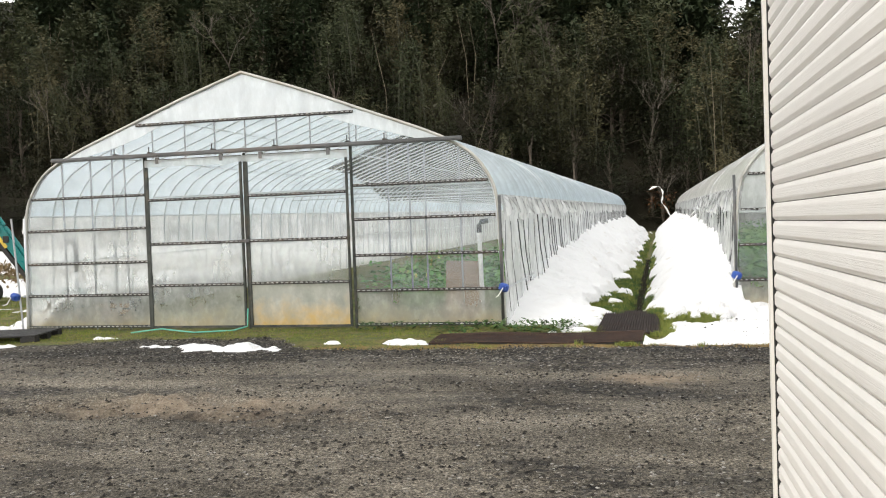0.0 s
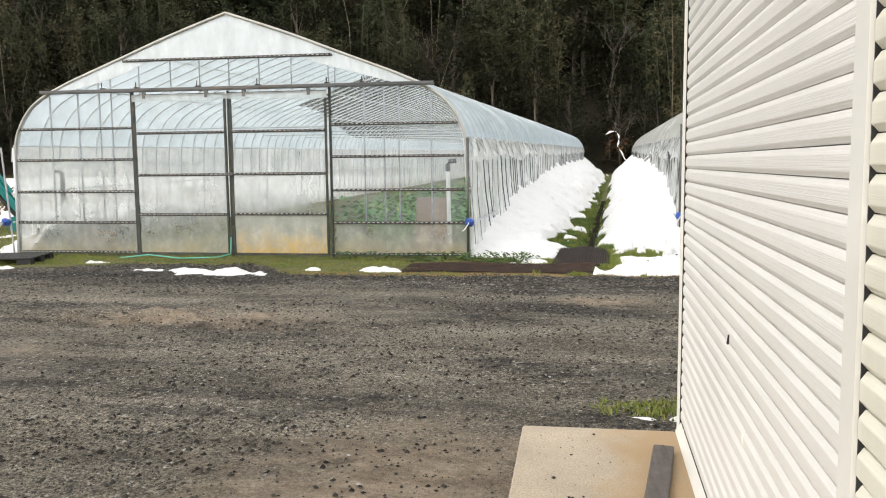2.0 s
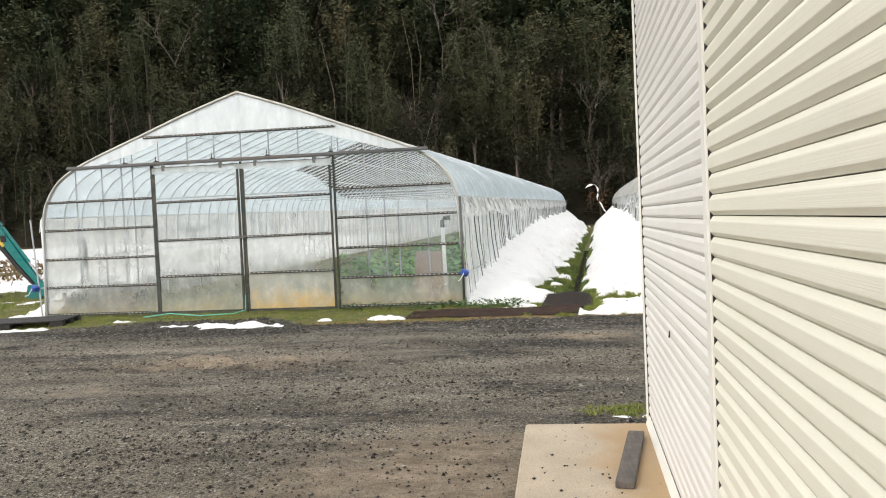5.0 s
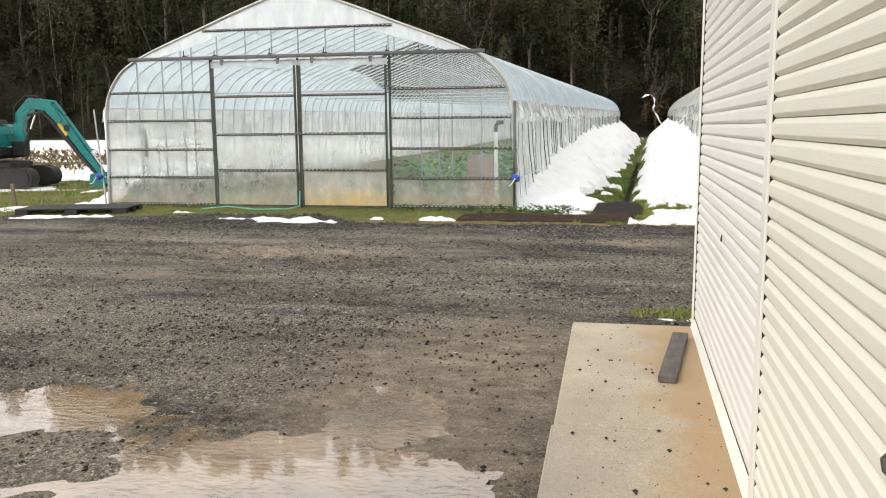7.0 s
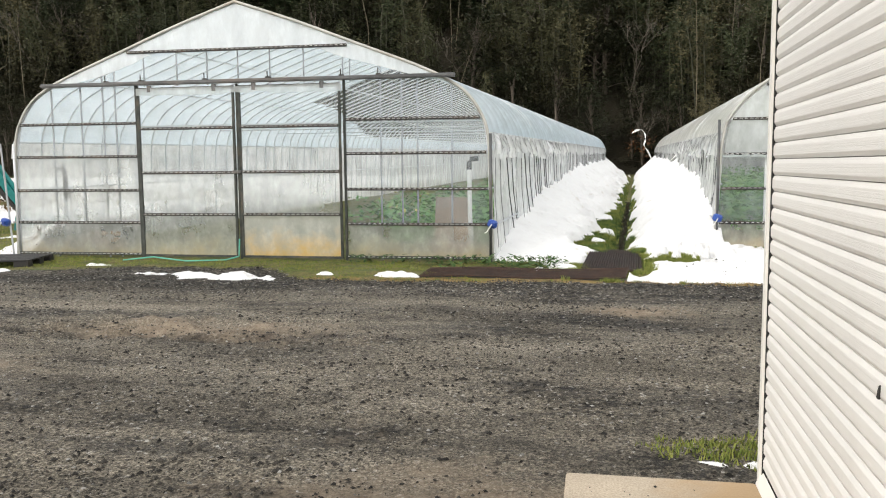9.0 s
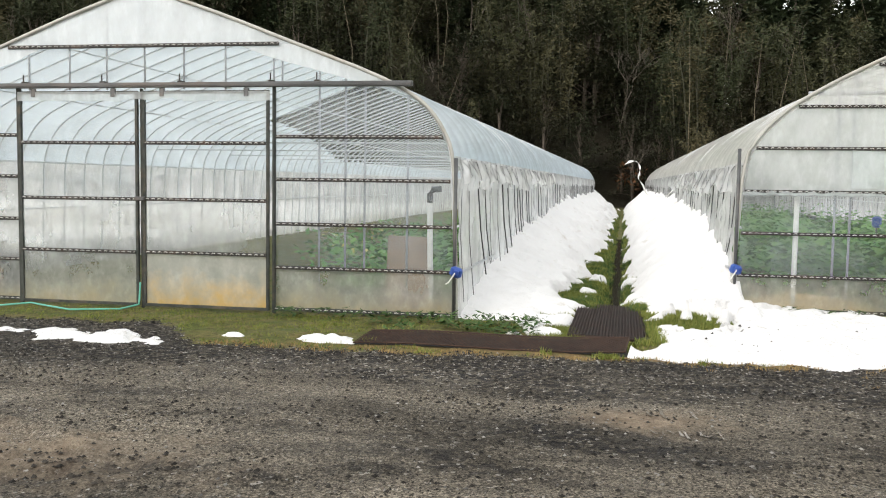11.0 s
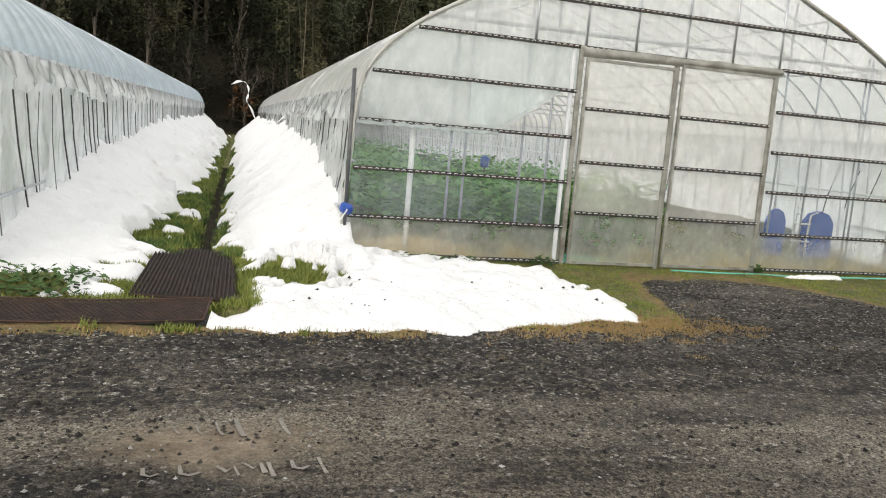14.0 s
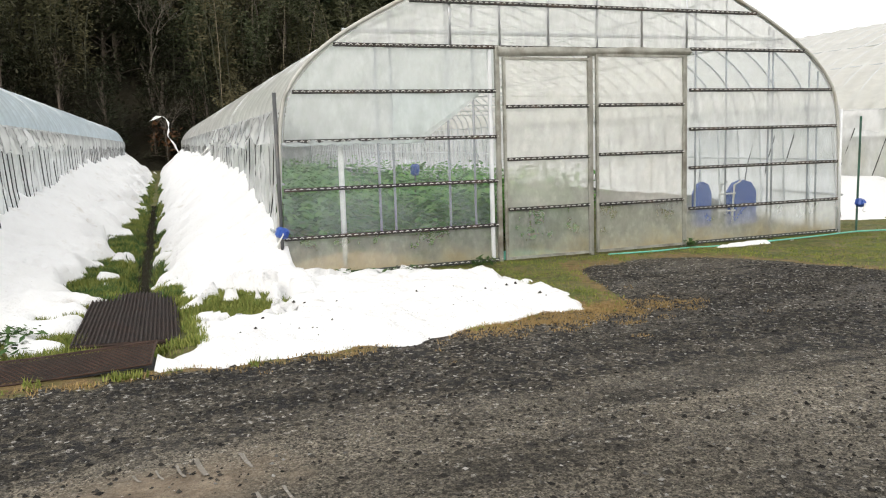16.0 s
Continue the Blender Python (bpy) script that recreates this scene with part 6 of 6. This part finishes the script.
def plant_woods():
    rnd = random.Random(77)
    kinds = [model("bamboo", "arching olive-green bamboo on the wooded slope", *bamboo_parts(k), M_STEM, M_BAMBOO, "stem", "bamboo") for k in (1, 2, 3, 4)]
    cedars = [model("cedar", "dark green cedar on the wooded slope", *cedar_parts(k), M_BARK, M_CEDAR) for k in (5, 6, 7)]
    broads = [model("evergreen_tree", "dark evergreen tree on the wooded slope", *broad_parts(k), M_BARK, M_BROAD) for k in (8, 9, 10)]
    bares = [model("bare_tree", "leafless pale-barked tree on the wooded slope", bare_parts(k), None, M_LIMB, None) for k in (11, 12, 13)]

    def put(src, x, y, grow, wide=1.0):
        ob = copy_thing(src, pose(x, y, land(x, y) - 0.2, rnd.uniform(-3, 3), rnd.uniform(-3, 3), rnd.uniform(0, 360)))
        ob.scale = (grow * wide, grow * wide, grow)
    x = -58.0
    while x < 52:                       # the edge of the wood, then two ranks behind it
        for row, (depth, gap) in enumerate(((0.5, 0), (5.0, 0), (10.0, 0))):
            px, py = x + rnd.uniform(-0.9, 0.9), 58.5 + 0.25 * max(0, x - 25) + depth + rnd.uniform(-1.6, 1.6)
            pick = rnd.random()
            if row == 0:
                src = rnd.choice(broads) if pick < 0.84 else rnd.choice(kinds) if pick < 0.97 else rnd.choice(bares)
                grow = rnd.uniform(0.5, 0.8)
            elif row == 1:
                src = rnd.choice(kinds) if pick < 0.72 else rnd.choice(broads) if pick < 0.94 else rnd.choice(bares)
                grow = rnd.uniform(0.7, 1.0)
            else:
                src = rnd.choice(kinds) if pick < 0.66 else rnd.choice(cedars) if pick < 0.92 else rnd.choice(bares)
                grow = rnd.uniform(0.75, 1.1)
            put(src, px, py, grow, 1.15)
        x += 1.45
    for x, y, g in ((12.6, 77, 1.7), (14.0, 79, 1.35), (24.8, 78, 1.58), (26.2, 80, 1.2), (27.4, 78, 1.4), (-1.5, 84, 1.2), (1.2, 86, 1.15), (40.5, 82, 0.8)):
        put(rnd.choice(cedars), x, y, g, 1.1)
    for x, y, g in ((17.6, 75, 1.5), (18.4, 77, 1.25), (32.6, 75, 1.55), (31.2, 76, 1.2), (34.5, 77, 1.3), (7.9, 78, 1.2)):
        put(rnd.choice(bares), x, y, g)
    put(bares[0], 2.6, 57.4, 0.5)
    for src in kinds + cedars + broads + bares:
        for o in (*src.children_recursive, src):
            bpy.data.objects.remove(o)

    # the mass of the wood further up the slope
    def mass(name, makers, material, n, y0, y1, label, grow0, grow1):
        pats = [(np.array(c.v), c.f) for c in makers]
        vs, fs, base = [], [], 0
        for _ in range(n):
            px, py = rnd.uniform(-66, 50), y0 + (y1 - y0) * rnd.random()
            if px > 12 and py > 80:
                py = rnd.uniform(68, 80)
            v, f = pats[rnd.randrange(len(pats))]
            a, gr = rnd.uniform(0, 6.28), rnd.uniform(grow0, grow1) * (1 - 0.1 * step(9, 14, px))
            c, s = math.cos(a) * gr, math.sin(a) * gr
            w = np.column_stack((v[:, 0] * c - v[:, 1] * s + px, v[:, 0] * s + v[:, 1] * c + py, v[:, 2] * gr + land(px, py)))
            vs.append(w)
            fs.append(np.array(f) + base)
            base += len(v)
        me = bpy.data.meshes.new(name)
        me.from_pydata(np.vstack(vs).tolist(), [], np.vstack(fs).tolist())
        me.materials.append(material)
        tagged(new(name, me), label, "woods", kind="stuff")
    mass("far_woods", [bamboo_parts(k, 9.5, 5, 20, 0.55)[1] for k in (31, 32, 33)], M_BAMBOO, 420, 69, 108, "olive bamboo grove covering the hillside", 0.9, 1.25)
    mass("far_woods", [cedar_parts(k, 12, 1.2, 22, 0.5)[1] for k in (34, 35)], M_CEDAR, 230, 71, 116, "dark cedar wood covering the hillside", 0.85, 1.2)
    mass("far_woods", [broad_parts(k, 8.0, 12, 55, 0.65)[1] for k in (36, 37)], M_BROAD, 380, 59, 104, "dark evergreen undergrowth on the hillside", 0.6, 1.1)
    trunks = Geo()
    for _ in range(70):
        px, py = rnd.uniform(-60, 46), rnd.uniform(58, 92)
        z, h = land(px, py), rnd.uniform(6, 12.5)
        trunks.tube([(px, py, z), (px + rnd.gauss(0, 0.3), py, z + h * 0.6), (px + rnd.gauss(0, 0.7), py, z + h)], [0.03, 0.024, 0.008], 4, False)
    tagged(part("pale_trunks", trunks, M_CULM), "thin pale dead culms standing in the wood", "woods", kind="stuff")


plant_woods()


def build_brush():
    rnd, g = random.Random(9), Geo()
    for _ in range(110):
        x, y = rnd.uniform(-48, -11), 18.5 + 11 * rnd.random()
        r = rnd.uniform(0.3, 0.8)
        for _ in range(70):
            p = Vector((x + rnd.gauss(0, r), y + rnd.gauss(0, r * 0.6), rise(y) + rnd.uniform(0.0, 0.6) * r))
            d = Vector((rnd.gauss(0, 0.5), rnd.gauss(0, 0.5), rnd.uniform(0.2, 1.0))) * 0.2
            leaf(g, p, d, Vector((-d.y, d.x, 0.02)) * 0.3)
    tagged(part("brush", g, M_BRUSH), "brown withered bushes in the snowy field", "bushes", kind="stuff")
    g = Geo()
    for k in range(14):
        x, y, z = 2.4 + rnd.gauss(0, 0.5), 56.4 + rnd.gauss(0, 0.3), 2.4 + rnd.gauss(0, 0.4)
        for _ in range(12):
            d = Vector((rnd.gauss(0, 1), rnd.gauss(0, 1), rnd.gauss(0, 1))) * 0.13
            leaf(g, Vector((x, y, z)) + d, d, Vector((-d.y, d.x, 0.02)) * 0.4)
    tagged(part("russet_leaves", g, M_RUSSET), "russet leaves left on a twig by the wood", "leaves", kind="stuff")


build_brush()


def build_track():
    """Lug marks of a tyre pressed into the mud, some of them full of water."""
    rnd = random.Random(31)
    track = thing("tyre_track", (-0.27, 7.25, 0), "muddy tyre print with water in its lug marks", "tyre track")
    def slot(points, wide):
        g, line = Geo(), [Vector((x, y, land(x, y) + 0.006)) for x, y in points]
        for k, q in enumerate(line):
            d = (line[min(k + 1, len(line) - 1)] - line[max(k - 1, 0)]).normalized()
            w = Vector((-d.y, d.x, 0)) * wide * rnd.uniform(0.5, 1.2)
            g.v += [tuple(q - w), tuple(q + w)]
        g.f = [(2 * k, 2 * k + 1, 2 * k + 3, 2 * k + 2) for k in range(len(line) - 1)]
        part("water_slot", g, M_SHEEN, track)
    for x, kind in ((-0.56, 1), (-0.43, 1), (-0.29, 2), (-0.19, 2), (-0.1, 0), (-0.01, 1), (0.1, 0)):
        y, a = 6.92 + rnd.uniform(-0.02, 0.02), rnd.uniform(0.8, 1.2)
        if kind == 0:
            slot([(x, y + 0.08 * a), (x + 0.004, y + 0.02), (x + 0.012, y - 0.06 * a)], 0.009)
        elif kind == 1:
            slot([(x, y + 0.07 * a), (x + 0.005, y), (x + 0.035 * a, y - 0.015), (x + 0.07 * a, y + 0.01)], 0.01)
        else:
            slot([(x - 0.005, y + 0.05 * a), (x + 0.03, y - 0.01), (x + 0.06, y + 0.035), (x + 0.075 * a, y - 0.05)], 0.011)
    for x, long in ((-0.45, 0.05), (-0.36, 0.07), (-0.275, 0.09), (-0.19, 0.14), (0.0, 0.12)):
        slot([(x - 0.01, 7.34 + long), (x, 7.34), (x + 0.015, 7.34 - 0.6 * long)], 0.006 + 0.03 * long)


M_DITCH = plain("dark_ditch_water", (0.03, 0.028, 0.022), (0.05, 0.045, 0.03), 0.1, 0.0, 5, bump=0.1)
M_SHEEN = plain("clear_puddle_water", (0.13, 0.112, 0.088), (0.19, 0.165, 0.13), 0.22, 0.0, 6, bump=0)
build_track()

rnd = random.Random(44)
withered = Geo()
for _ in range(70):
    p = Vector((-9.1 + rnd.gauss(0, 0.1), 11.0 + rnd.gauss(0, 0.08), rnd.uniform(0.02, 0.38)))
    d = Vector((rnd.gauss(0, 1), rnd.gauss(0, 1), rnd.gauss(0.3, 1))) * 0.045
    leaf(withered, p, d, Vector((-d.y, d.x, 0.01)) * 0.4)
tagged(part("withered_plant", withered, M_RUSSET), "withered reddish plant behind the film", "plant")

tagged(part("ditch_water", Geo().grid(4, 60, lambda u, v: (ditch_x(12.2 + 14 * v) + 0.3 * (u - 0.5), 12.2 + 14 * v, rise(12.2 + 14 * v) - 0.085)), M_DITCH), "dark water standing in the ditch", "water", kind="structure")
